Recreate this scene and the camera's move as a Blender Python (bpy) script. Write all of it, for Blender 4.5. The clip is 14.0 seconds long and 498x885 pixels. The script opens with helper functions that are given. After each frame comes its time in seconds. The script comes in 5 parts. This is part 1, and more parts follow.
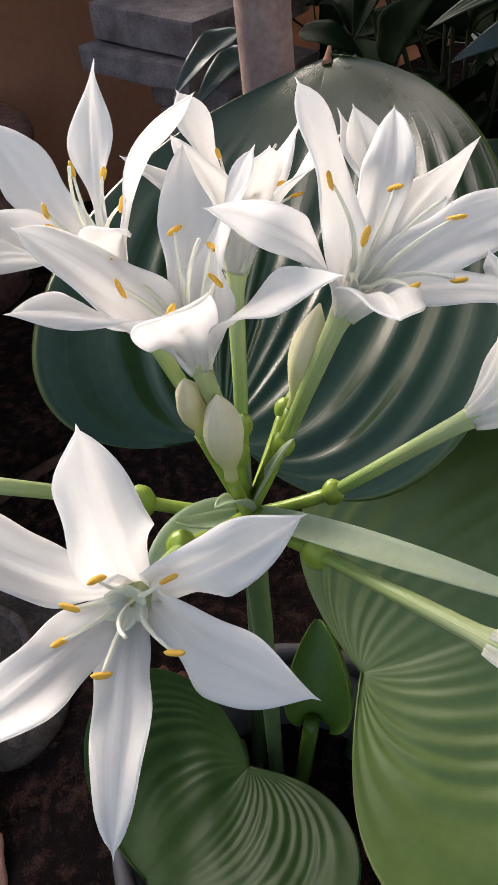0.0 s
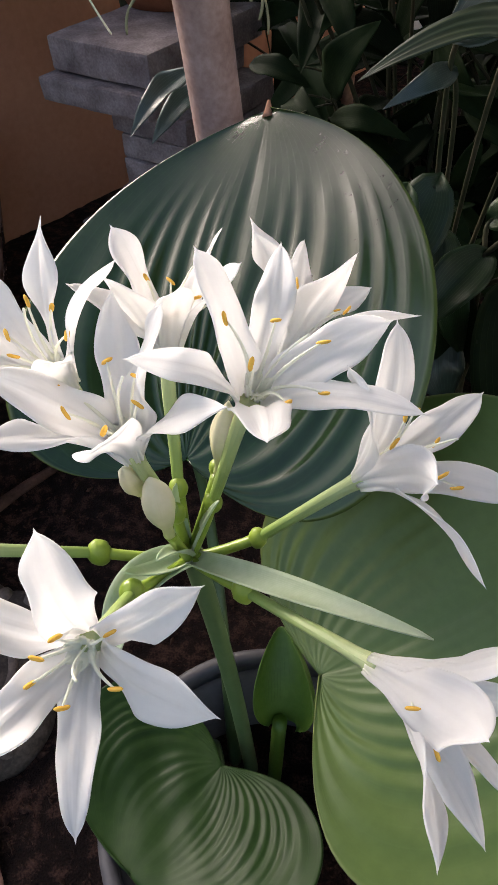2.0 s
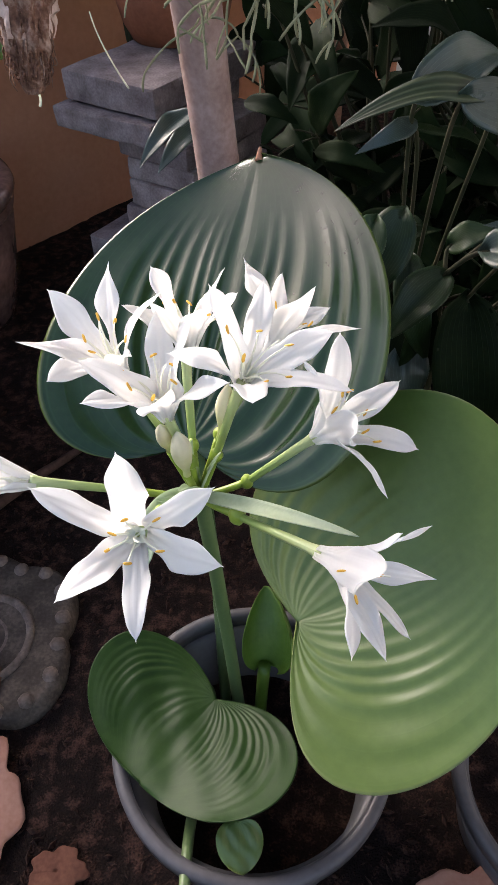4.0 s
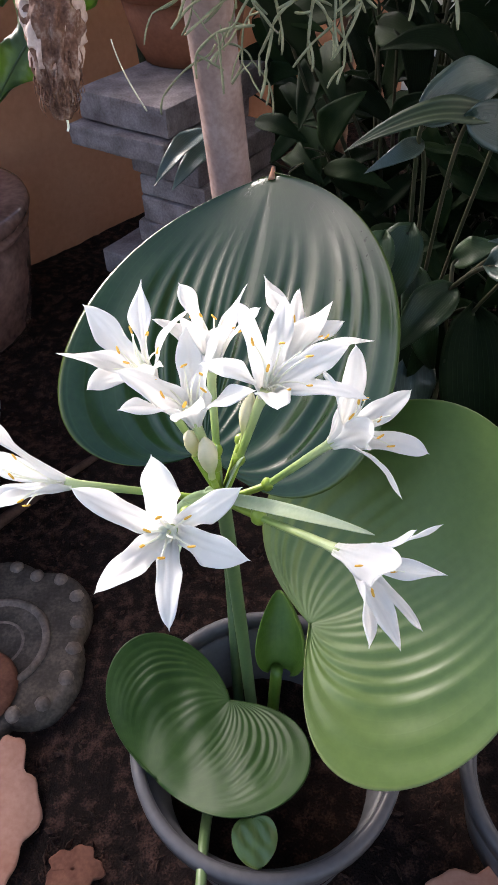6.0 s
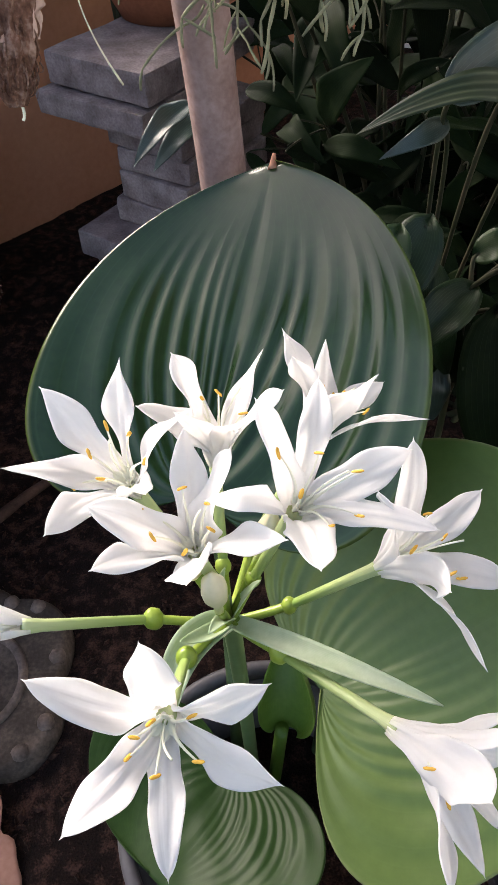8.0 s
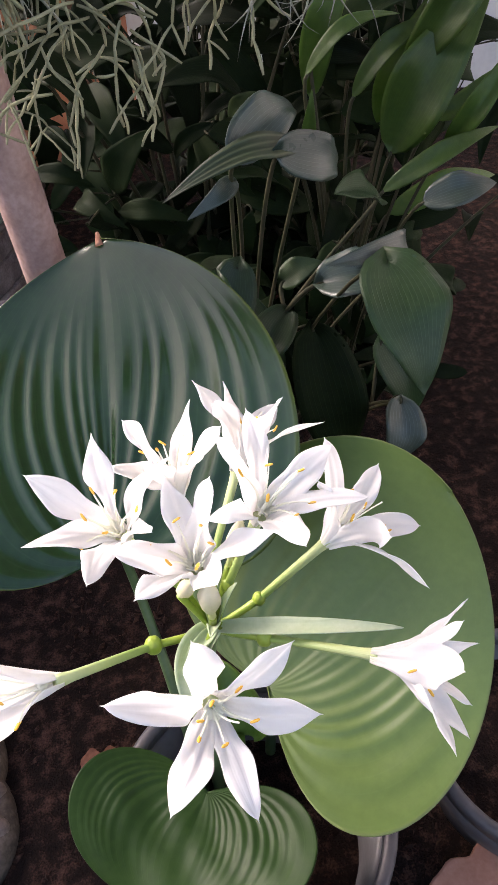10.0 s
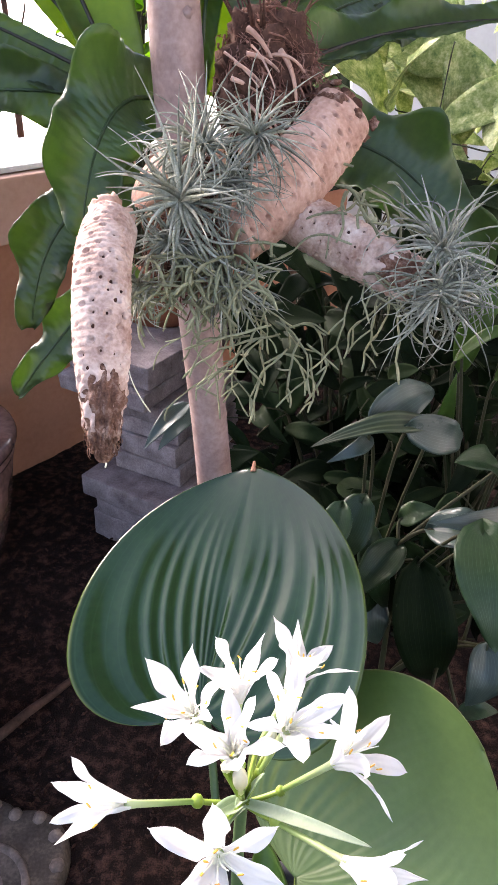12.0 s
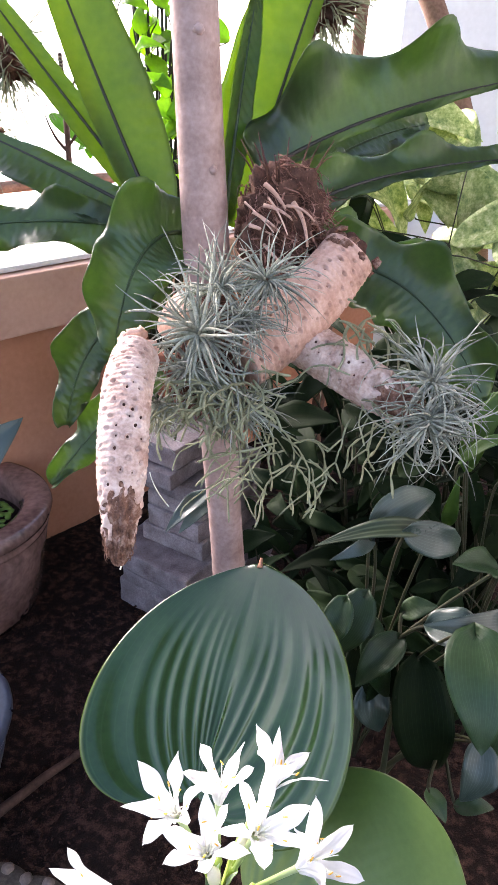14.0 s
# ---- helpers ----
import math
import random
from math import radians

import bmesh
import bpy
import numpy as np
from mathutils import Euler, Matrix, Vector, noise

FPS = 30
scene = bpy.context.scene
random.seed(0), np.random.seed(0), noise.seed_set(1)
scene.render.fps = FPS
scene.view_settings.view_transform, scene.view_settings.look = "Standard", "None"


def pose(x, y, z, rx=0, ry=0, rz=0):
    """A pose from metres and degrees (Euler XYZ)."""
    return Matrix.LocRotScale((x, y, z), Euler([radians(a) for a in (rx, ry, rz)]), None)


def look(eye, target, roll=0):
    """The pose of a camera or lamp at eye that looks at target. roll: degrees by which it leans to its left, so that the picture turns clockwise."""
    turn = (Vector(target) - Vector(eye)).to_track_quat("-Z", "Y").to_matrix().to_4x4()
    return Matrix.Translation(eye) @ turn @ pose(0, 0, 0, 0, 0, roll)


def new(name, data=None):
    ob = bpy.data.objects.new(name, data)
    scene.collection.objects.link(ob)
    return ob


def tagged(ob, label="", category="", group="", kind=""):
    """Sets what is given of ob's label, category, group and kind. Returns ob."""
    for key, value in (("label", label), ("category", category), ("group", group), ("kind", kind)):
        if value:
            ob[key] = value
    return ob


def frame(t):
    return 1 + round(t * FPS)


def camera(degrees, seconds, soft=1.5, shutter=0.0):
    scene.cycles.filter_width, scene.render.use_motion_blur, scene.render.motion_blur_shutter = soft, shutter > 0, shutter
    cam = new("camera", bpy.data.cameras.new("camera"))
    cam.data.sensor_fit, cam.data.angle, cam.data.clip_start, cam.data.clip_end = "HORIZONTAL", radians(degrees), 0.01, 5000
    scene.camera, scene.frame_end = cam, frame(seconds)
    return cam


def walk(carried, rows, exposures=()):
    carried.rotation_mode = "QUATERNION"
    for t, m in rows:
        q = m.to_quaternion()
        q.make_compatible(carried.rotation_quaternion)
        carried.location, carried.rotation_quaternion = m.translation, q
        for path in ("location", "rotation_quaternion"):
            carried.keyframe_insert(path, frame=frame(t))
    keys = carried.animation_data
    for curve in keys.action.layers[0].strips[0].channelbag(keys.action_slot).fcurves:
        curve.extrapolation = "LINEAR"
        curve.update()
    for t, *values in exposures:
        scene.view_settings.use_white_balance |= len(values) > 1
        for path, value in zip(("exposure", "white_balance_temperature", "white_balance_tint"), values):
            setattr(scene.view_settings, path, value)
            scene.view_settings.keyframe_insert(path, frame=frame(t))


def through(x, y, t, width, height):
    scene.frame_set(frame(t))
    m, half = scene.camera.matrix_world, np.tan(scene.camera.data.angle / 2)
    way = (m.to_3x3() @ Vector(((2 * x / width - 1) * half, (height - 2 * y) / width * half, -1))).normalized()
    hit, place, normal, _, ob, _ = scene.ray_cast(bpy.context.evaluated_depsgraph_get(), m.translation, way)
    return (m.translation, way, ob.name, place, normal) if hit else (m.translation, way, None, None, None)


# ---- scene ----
cam = camera(39.2, 14.0)
PATH = [
    (0, (0.0101, 0.0094, 0.7373), (-0.0369, 1.4141, -0.6856), -2.63),
    (0.5, (0.0098, 0.0079, 0.7421), (-0.0321, 1.411, -0.6825), -2.52),
    (1, (0.0187, 0.005, 0.7527), (-0.006, 1.4059, -0.6745), -2.91),
    (1.5, (0.0286, 0.0031, 0.7679), (0.0235, 1.4076, -0.656), -3.72),
    (2, (0.0287, -0.007, 0.784), (0.0356, 1.3915, -0.6457), -3.43),
    (2.5, (0.0307, -0.023, 0.8115), (0.0366, 1.39, -0.6039), -3.41),
    (3, (0.0278, -0.0393, 0.8487), (0.0353, 1.4021, -0.5378), -2.6),
    (3.5, (0.0263, -0.0644, 0.8506), (0.0386, 1.3602, -0.5532), -2.12),
    (3.7, (0.0271, -0.08, 0.8511), (0.0596, 1.3313, -0.5657), -2.02),
    (5.8, (0.0153, -0.1341, 0.8673), (0.0449, 1.2906, -0.536), -2.53),
    (6, (0.017, -0.1186, 0.8671), (0.0396, 1.3166, -0.5256), -2.39),
    (6.5, (0.0222, -0.0751, 0.8619), (0.0366, 1.3687, -0.522), -2.72),
    (7, (0.0235, -0.0387, 0.8521), (0.0451, 1.3802, -0.5573), -2.02),
    (7.5, (0.014, -0.0204, 0.8462), (0.0392, 1.3561, -0.6046), -1.75),
    (8, (0.0079, -0.0043, 0.846), (0.0711, 1.3524, -0.6221), -1.69),
    (8.2, (0.0035, -0.0012, 0.8512), (0.1194, 1.3525, -0.6164), -1.76),
    (10.3, (-0.057, -0.0425, 0.9082), (0.5157, 1.2956, -0.4635), -2.68),
    (10.5, (-0.0587, -0.0418, 0.9239), (0.4705, 1.3456, -0.4158), -2.28),
    (11, (-0.056, -0.0565, 0.97), (0.3781, 1.4568, -0.2635), -0.65),
    (11.5, (-0.0468, -0.0962, 1.0122), (0.2576, 1.5236, -0.1208), 0.43),
    (12, (-0.0366, -0.1439, 1.0451), (0.1805, 1.5535, 0.0099), 1.58),
    (12.5, (-0.0329, -0.1769, 1.0674), (0.1052, 1.5723, 0.1077), 0.96),
    (13, (-0.0194, -0.194, 1.0998), (0.0946, 1.5852, 0.1936), 1.17),
    (13.5, (-0.0198, -0.1849, 1.1378), (0.0505, 1.6085, 0.2554), 1.7),
    (14, (-0.0045, -0.1821, 1.1444), (0.1034, 1.5927, 0.2287), 1.94),
]
EXPOSURES = [(0, 0.50, 7030, 15), (2.5, 0.76, 7080, 17), (3.6, 0.97, 6980, 18), (6.0, 1.20, 6650, 16), (8.0, 1.06, 7070, 17), (10.5, 1.47, 7120, 26), (12.0, 1.80, 6850, 23), (14.0, 1.96, 6640, 22)]
walk(cam, [(t, look(eye, target, roll)) for t, eye, target, roll in PATH], EXPOSURES)

# ---- light ----
world = bpy.data.worlds.new("world")
scene.world = world
world.use_nodes = True
wn = world.node_tree.nodes
sky = wn.new("ShaderNodeTexSky")
sky.sky_type, sky.sun_disc = "NISHITA", False
sky.sun_elevation, sky.sun_rotation = radians(27), radians(-43)
sky.air_density, sky.dust_density, sky.ozone_density = 1.0, 2.0, 1.0
world.node_tree.links.new(sky.outputs[0], wn["Background"].inputs[0])
wn["Background"].inputs[1].default_value = 0.2

sun = new("sun", bpy.data.lights.new("sun", "SUN"))
sun.data.energy, sun.data.angle, sun.data.color = 3.6, radians(30), (1.0, 0.965, 0.92)
sun.matrix_world = look((-0.66, 0.70, 0.5), (0, 0, 0))


# ---- mesh tools ----
class Geo:
    """Vertices, faces and one uv per vertex, gathered piece by piece."""

    def __init__(self):
        self.v, self.f, self.uv, self.n = [], [], [], 0

    def add(self, verts, faces, uv):
        verts = np.asarray(verts, float).reshape(-1, 3)
        self.v.append(verts)
        self.f += [tuple(i + self.n for i in face) for face in faces]
        self.uv.append(np.asarray(uv, float).reshape(-1, 2))
        self.n += len(verts)
        return self

    def mesh(self, name, material, smooth=True):
        me = bpy.data.meshes.new(name)
        verts, uv = np.concatenate(self.v), np.concatenate(self.uv)
        me.from_pydata(verts.tolist(), [], self.f)
        layer = me.uv_layers.new(name="UVMap")
        index = np.empty(len(me.loops), dtype=np.int32)
        me.loops.foreach_get("vertex_index", index)
        layer.data.foreach_set("uv", uv[index].ravel())
        if smooth:
            me.polygons.foreach_set("use_smooth", np.ones(len(me.polygons), bool))
        me.materials.append(material)
        me.update()
        return me


def unit(a):
    a = np.asarray(a, float)
    return a / (np.linalg.norm(a, axis=-1, keepdims=True) + 1e-12)


def sheet(geo, fn, nu, nv, thick=0.0005, v0=-1.0, v1=1.0):
    """A thin solid over fn(U, V); u runs 0 to 1, v from v0 to v1."""
    U, V = np.meshgrid(np.linspace(0, 1, nu + 1), np.linspace(v0, v1, nv + 1), indexing="ij")
    P = fn(U, V)
    N = unit(np.cross(np.gradient(P, axis=0), np.gradient(P, axis=1)))
    m = (nu + 1) * (nv + 1)
    at = lambda i, j: i * (nv + 1) + j
    faces = []
    for i in range(nu):
        for j in range(nv):
            q = (at(i, j), at(i + 1, j), at(i + 1, j + 1), at(i, j + 1))
            faces.append(q)
            faces.append(tuple(k + m for k in reversed(q)))
    rim = [at(i, 0) for i in range(nu + 1)] + [at(nu, j) for j in range(1, nv + 1)]
    rim += [at(i, nv) for i in range(nu - 1, -1, -1)] + [at(0, j) for j in range(nv - 1, 0, -1)]
    for a, b in zip(rim, rim[1:] + rim[:1]):
        faces.append((b, a, a + m, b + m))
    uv = np.stack([U, V], -1).reshape(-1, 2)
    geo.add(np.concatenate([(P + N * thick / 2).reshape(-1, 3), (P - N * thick / 2).reshape(-1, 3)]), faces, np.concatenate([uv, uv]))
    return geo


def bezier(pts, n):
    """n + 1 places along a Bezier curve through its control points."""
    pts, t = np.asarray(pts, float), np.linspace(0, 1, n + 1)[:, None]
    k = len(pts) - 1
    return sum(math.comb(k, i) * (1 - t) ** (k - i) * t**i * pts[i] for i in range(k + 1))


def tube(geo, path, radius, sides=10, shape=None):
    """A capped tube along path; shape(u, angle) may scale the radius."""
    path = np.asarray(path, float)
    k = len(path)
    radius = np.broadcast_to(np.asarray(radius, float), (k,))
    tan = unit(np.gradient(path, axis=0))
    side = unit(np.cross(tan[0], (0.31, 0.52, 0.8)))
    ang = np.linspace(0, 2 * np.pi, sides + 1)[:-1]
    rings, uv = [], []
    for i in range(k):
        side = unit(side - tan[i] * (side @ tan[i]))
        other = np.cross(tan[i], side)
        r = radius[i] * (shape(i / (k - 1), ang) if shape else np.ones(sides))
        rings.append(path[i] + r[:, None] * (np.cos(ang)[:, None] * side + np.sin(ang)[:, None] * other))
        uv.append(np.stack([np.full(sides, i / (k - 1)), np.abs(ang / np.pi - 1)], -1))
    faces = [(i * sides + j, i * sides + (j + 1) % sides, (i + 1) * sides + (j + 1) % sides, (i + 1) * sides + j) for i in range(k - 1) for j in range(sides)]
    faces += [tuple(reversed(range(sides))), tuple(range((k - 1) * sides, k * sides))]
    return geo.add(np.concatenate(rings), faces, np.concatenate(uv))


def ball(geo, centre, radii, rough=0.0, nu=12, nv=18, seed=0.0, freq=2.0):
    """A closed rounded lump, uneven by rough."""
    radii = np.broadcast_to(np.asarray(radii, float), (3,))
    verts, uv = [], []
    for i in range(nu + 1):
        a = np.pi * (0.002 + 0.996 * i / nu)
        for j in range(nv):
            b = 2 * np.pi * j / nv
            d = Vector((math.sin(a) * math.cos(b), math.sin(a) * math.sin(b), math.cos(a)))
            s = 1 + rough * noise.noise(d * freq + Vector((seed, seed * 1.7, 0)))
            verts.append([centre[q] + radii[q] * d[q] * s for q in range(3)])
            uv.append((i / nu, j / nv))
    faces = [(i * nv + j, (i + 1) * nv + j, (i + 1) * nv + (j + 1) % nv, i * nv + (j + 1) % nv) for i in range(nu) for j in range(nv)]
    faces += [tuple(range(nv)), tuple(reversed(range(nu * nv, (nu + 1) * nv)))]
    return geo.add(verts, faces, uv)


def lathe(geo, profile, centre, sides=64, wobble=0.0):
    """A closed ring of profile points (radius, height) turned about the upright through centre."""
    k, verts, uv = len(profile), [], []
    for j in range(sides):
        b = 2 * np.pi * j / sides
        w = 1 + wobble * math.sin(3 * b + 1)
        for i, (r, z) in enumerate(profile):
            verts.append((centre[0] + r * w * math.cos(b), centre[1] + r * w * math.sin(b), centre[2] + z))
            uv.append((i / k, j / sides))
    faces = [(j * k + i, ((j + 1) % sides) * k + i, ((j + 1) % sides) * k + (i + 1) % k, j * k + (i + 1) % k) for j in range(sides) for i in range(k)]
    return geo.add(verts, faces, uv)


def block(geo, size, m, rough=0.0, cut=3, bevel=0.006, seed=0):
    """A worn block with rounded edges, size in metres, at the pose m."""
    bm = bmesh.new()
    bmesh.ops.create_cube(bm, size=1.0, matrix=Matrix.Diagonal((*size, 1)))
    bmesh.ops.bevel(bm, geom=bm.edges[:], offset=bevel, segments=2, affect="EDGES", profile=0.6)
    if cut:
        bmesh.ops.subdivide_edges(bm, edges=[e for e in bm.edges if e.calc_length() > 0.03], cuts=cut, use_grid_fill=True)
    for v in bm.verts:
        q = v.co * 22 + Vector((seed * 3.1, seed, 0))
        v.co += v.normal * rough * (noise.noise(q) + 0.5 * noise.noise(q * 2.7))
    bm.verts.index_update()
    geo.add([m @ v.co for v in bm.verts], [tuple(v.index for v in f.verts) for f in bm.faces], [(v.co.x, v.co.y) for v in bm.verts])
    bm.free()
    return geo


def thing(name, place, label, category, group="", kind=""):
    """A thing's Empty at its base."""
    ob = new(name)
    ob.location = place
    ob.empty_display_size = 0.02
    return tagged(ob, label, category, group, kind)


def part(name, geo, material, parent=None, label="", smooth=True):
    """Links gathered geometry as one mesh under a thing or a part; the mesh is given in world places."""
    ob = new(name, geo.mesh(name, material, smooth))
    if parent:
        ob.parent = parent
        ob.matrix_parent_inverse = Matrix.Translation(-parent.location) if parent.type == "EMPTY" else Matrix()
    return tagged(ob, label)


# ---- materials ----
def ramp(nt, stops):
    node = nt.nodes.new("ShaderNodeValToRGB")
    while len(node.color_ramp.elements) < len(stops):
        node.color_ramp.elements.new(0.5)
    for e, (at, c) in zip(node.color_ramp.elements, stops):
        e.position, e.color = at, (*c, 1)
    return node


def surface(name, dark, light, scale=20.0, rough=0.6, fine=150.0, bump=0.3, depth=0.002, metal=0.0, spec=0.5, through=0.0, glow=None, mid=None, per_object=0.0, rough_var=0.15):
    """A mottled surface: two scales of noise in the colour, a third in the relief. through: the share of light that passes."""
    m = bpy.data.materials.new(name)
    m.use_nodes = True
    nt = m.node_tree
    N, L = nt.nodes, nt.links
    b = N["Principled BSDF"]
    tc = N.new("ShaderNodeTexCoord")
    big, small = N.new("ShaderNodeTexNoise"), N.new("ShaderNodeTexNoise")
    big.inputs["Scale"].default_value, small.inputs["Scale"].default_value = scale, fine
    big.inputs["Detail"].default_value = small.inputs["Detail"].default_value = 6
    where = tc.outputs["Object"]
    if per_object:
        info, add = N.new("ShaderNodeObjectInfo"), N.new("ShaderNodeVectorMath")
        L.new(where, add.inputs[0])
        L.new(info.outputs["Random"], add.inputs[1])
        where = add.outputs[0]
    L.new(where, big.inputs["Vector"])
    L.new(where, small.inputs["Vector"])
    mix = N.new("ShaderNodeMath")
    mix.operation = "MULTIPLY_ADD"
    mix.inputs[1].default_value = 0.35
    L.new(small.outputs[0], mix.inputs[0])
    half = N.new("ShaderNodeMath")
    half.operation = "MULTIPLY"
    half.inputs[1].default_value = 0.65
    L.new(big.outputs[0], half.inputs[0])
    L.new(half.outputs[0], mix.inputs[2])
    stops = [(0.3, dark), (0.7, light)] if mid is None else [(0.3, dark), (0.5, mid), (0.7, light)]
    cr = ramp(nt, stops)
    L.new(mix.outputs[0], cr.inputs[0])
    colour = cr.outputs[0]
    if per_object:
        hsv = N.new("ShaderNodeHueSaturation")
        rng = N.new("ShaderNodeMapRange")
        rng.inputs[3].default_value, rng.inputs[4].default_value = 1 - per_object, 1 + per_object
        L.new(info.outputs["Random"], rng.inputs[0])
        L.new(rng.outputs[0], hsv.inputs["Value"])
        L.new(colour, hsv.inputs["Color"])
        colour = hsv.outputs[0]
    L.new(colour, b.inputs["Base Color"])
    rr = N.new("ShaderNodeMapRange")
    rr.inputs[3].default_value, rr.inputs[4].default_value = rough - rough_var, rough + rough_var
    L.new(big.outputs[0], rr.inputs[0])
    L.new(rr.outputs[0], b.inputs["Roughness"])
    b.inputs["Metallic"].default_value = metal
    b.inputs["Specular IOR Level"].default_value = spec
    bp = N.new("ShaderNodeBump")
    bp.inputs["Strength"].default_value, bp.inputs["Distance"].default_value = bump, depth
    L.new(mix.outputs[0], bp.inputs["Height"])
    L.new(bp.outputs[0], b.inputs["Normal"])
    if through:
        tr, ms = N.new("ShaderNodeBsdfTranslucent"), N.new("ShaderNodeMixShader")
        ms.inputs[0].default_value = through
        L.new(colour, tr.inputs[0])
        if glow:
            tint = N.new("ShaderNodeMix")
            tint.data_type, tint.blend_type = "RGBA", "MULTIPLY"
            tint.inputs[0].default_value = 1.0
            tint.inputs["B"].default_value = (*glow, 1)
            L.new(colour, tint.inputs["A"])
            L.new(tint.outputs["Result"], tr.inputs[0])
        L.new(b.outputs[0], ms.inputs[1])
        L.new(tr.outputs[0], ms.inputs[2])
        L.new(ms.outputs[0], N["Material Output"].inputs[0])
    return m


def veined(m, count, strength=0.25, depth=0.0006, line=None, amount=0.35, width=0.12, along="v", edge=None):
    """Adds veins of even spacing across the leaf, lengthwise, as relief and as a change of colour."""
    nt = m.node_tree
    N, L = nt.nodes, nt.links
    b = N["Principled BSDF"]
    uv, sep = N.new("ShaderNodeUVMap"), N.new("ShaderNodeSeparateXYZ")
    L.new(uv.outputs[0], sep.inputs[0])
    mul, frac, off, ab = (N.new("ShaderNodeMath") for _ in range(4))
    mul.operation, frac.operation, off.operation, ab.operation = "MULTIPLY", "FRACT", "SUBTRACT", "ABSOLUTE"
    mul.inputs[1].default_value, off.inputs[1].default_value = count, 0.5
    L.new(sep.outputs[1 if along == "v" else 0], mul.inputs[0])
    for a, c in ((mul, frac), (frac, off), (off, ab)):
        L.new(a.outputs[0], c.inputs[0])
    ridge = N.new("ShaderNodeMapRange")
    ridge.inputs[1].default_value, ridge.inputs[2].default_value = 0.0, width
    ridge.inputs[3].default_value, ridge.inputs[4].default_value = 1.0, 0.0
    L.new(ab.outputs[0], ridge.inputs[0])
    first = b.inputs["Normal"].links[0].from_node
    bp = N.new("ShaderNodeBump")
    bp.inputs["Strength"].default_value, bp.inputs["Distance"].default_value = strength, depth
    L.new(ridge.outputs[0], bp.inputs["Height"])
    L.new(first.outputs[0], bp.inputs["Normal"])
    L.new(bp.outputs[0], b.inputs["Normal"])
    if edge:
        side, rim, was = N.new("ShaderNodeMath"), N.new("ShaderNodeMapRange"), b.inputs["Base Color"].links[0].from_socket
        side.operation = "ABSOLUTE"
        L.new(sep.outputs[1], side.inputs[0])
        L.new(side.outputs[0], rim.inputs[0])
        rim.inputs[1].default_value, rim.inputs[2].default_value = 0.982, 1.0
        tint = N.new("ShaderNodeMix")
        tint.data_type = "RGBA"
        tint.inputs["B"].default_value = (*edge, 1)
        L.new(rim.outputs[0], tint.inputs[0])
        L.new(was, tint.inputs["A"])
        L.new(tint.outputs["Result"], b.inputs["Base Color"])
    if line:
        was = b.inputs["Base Color"].links[0].from_socket
        mixc, k = N.new("ShaderNodeMix"), N.new("ShaderNodeMath")
        mixc.data_type, k.operation = "RGBA", "MULTIPLY"
        k.inputs[1].default_value = amount
        L.new(ridge.outputs[0], k.inputs[0])
        L.new(k.outputs[0], mixc.inputs[0])
        L.new(was, mixc.inputs["A"])
        mixc.inputs["B"].default_value = (*line, 1)
        L.new(mixc.outputs["Result"], b.inputs["Base Color"])
    return m


def graded(m, start, end, lo=0.0, hi=1.0, share=0.85):
    """Lets the colour run from start to end along the length of a stalk, as its pigment does."""
    nt = m.node_tree
    N, L = nt.nodes, nt.links
    b = N["Principled BSDF"]
    uv, sep, rng = N.new("ShaderNodeUVMap"), N.new("ShaderNodeSeparateXYZ"), N.new("ShaderNodeMapRange")
    L.new(uv.outputs[0], sep.inputs[0])
    L.new(sep.outputs[0], rng.inputs[0])
    rng.inputs[1].default_value, rng.inputs[2].default_value = lo, hi
    cr = ramp(nt, [(0.0, start), (1.0, end)])
    L.new(rng.outputs[0], cr.inputs[0])
    mixc = N.new("ShaderNodeMix")
    mixc.data_type = "RGBA"
    mixc.inputs[0].default_value = share
    was = b.inputs["Base Color"].links[0].from_socket
    L.new(was, mixc.inputs["A"])
    L.new(cr.outputs[0], mixc.inputs["B"])
    L.new(mixc.outputs["Result"], b.inputs["Base Color"])
    return m


PETAL = graded(veined(surface("petal", (0.90, 0.895, 0.89), (0.96, 0.955, 0.95), 60, 0.55, 400, 0.15, 0.0004, spec=0.25, through=0.60), 5.5, 0.12, 0.0005, width=0.35), (0.94, 0.95, 0.76), (0.96, 0.955, 0.945), 0.0, 0.14, 0.6)
ANTHER = surface("anther", (0.74, 0.36, 0.03), (0.88, 0.56, 0.09), 300, 0.7, 1500, 0.6, 0.0005)
FILAMENT = surface("filament", (0.88, 0.89, 0.74), (0.93, 0.93, 0.85), 100, 0.5, 500, 0.1, 0.0003, through=0.3)
STALK = graded(veined(surface("stalk", (0.16, 0.28, 0.05), (0.30, 0.43, 0.11), 80, 0.45, 400, 0.15, 0.0004, through=0.12), 5, 0.3, 0.0005), (0.22, 0.33, 0.07), (0.60, 0.68, 0.38), 0.05, 1.0)
OVARY = surface("ovary", (0.17, 0.27, 0.03), (0.30, 0.40, 0.06), 90, 0.35, 500, 0.1, 0.0003, through=0.1)
BUD = graded(veined(surface("bud", (0.58, 0.60, 0.30), (0.84, 0.80, 0.60), 90, 0.55, 400, 0.1, 0.0004, spec=0.25, through=0.25), 6, 0.2, 0.0006), (0.40, 0.52, 0.14), (0.86, 0.80, 0.62), 0.0, 0.75, 0.7)
BRACT = veined(surface("bract", (0.38, 0.50, 0.30), (0.55, 0.64, 0.48), 60, 0.5, 400, 0.1, 0.0003, through=0.35), 8, 0.2, 0.0004, (0.6, 0.68, 0.52), 0.4, 0.2)
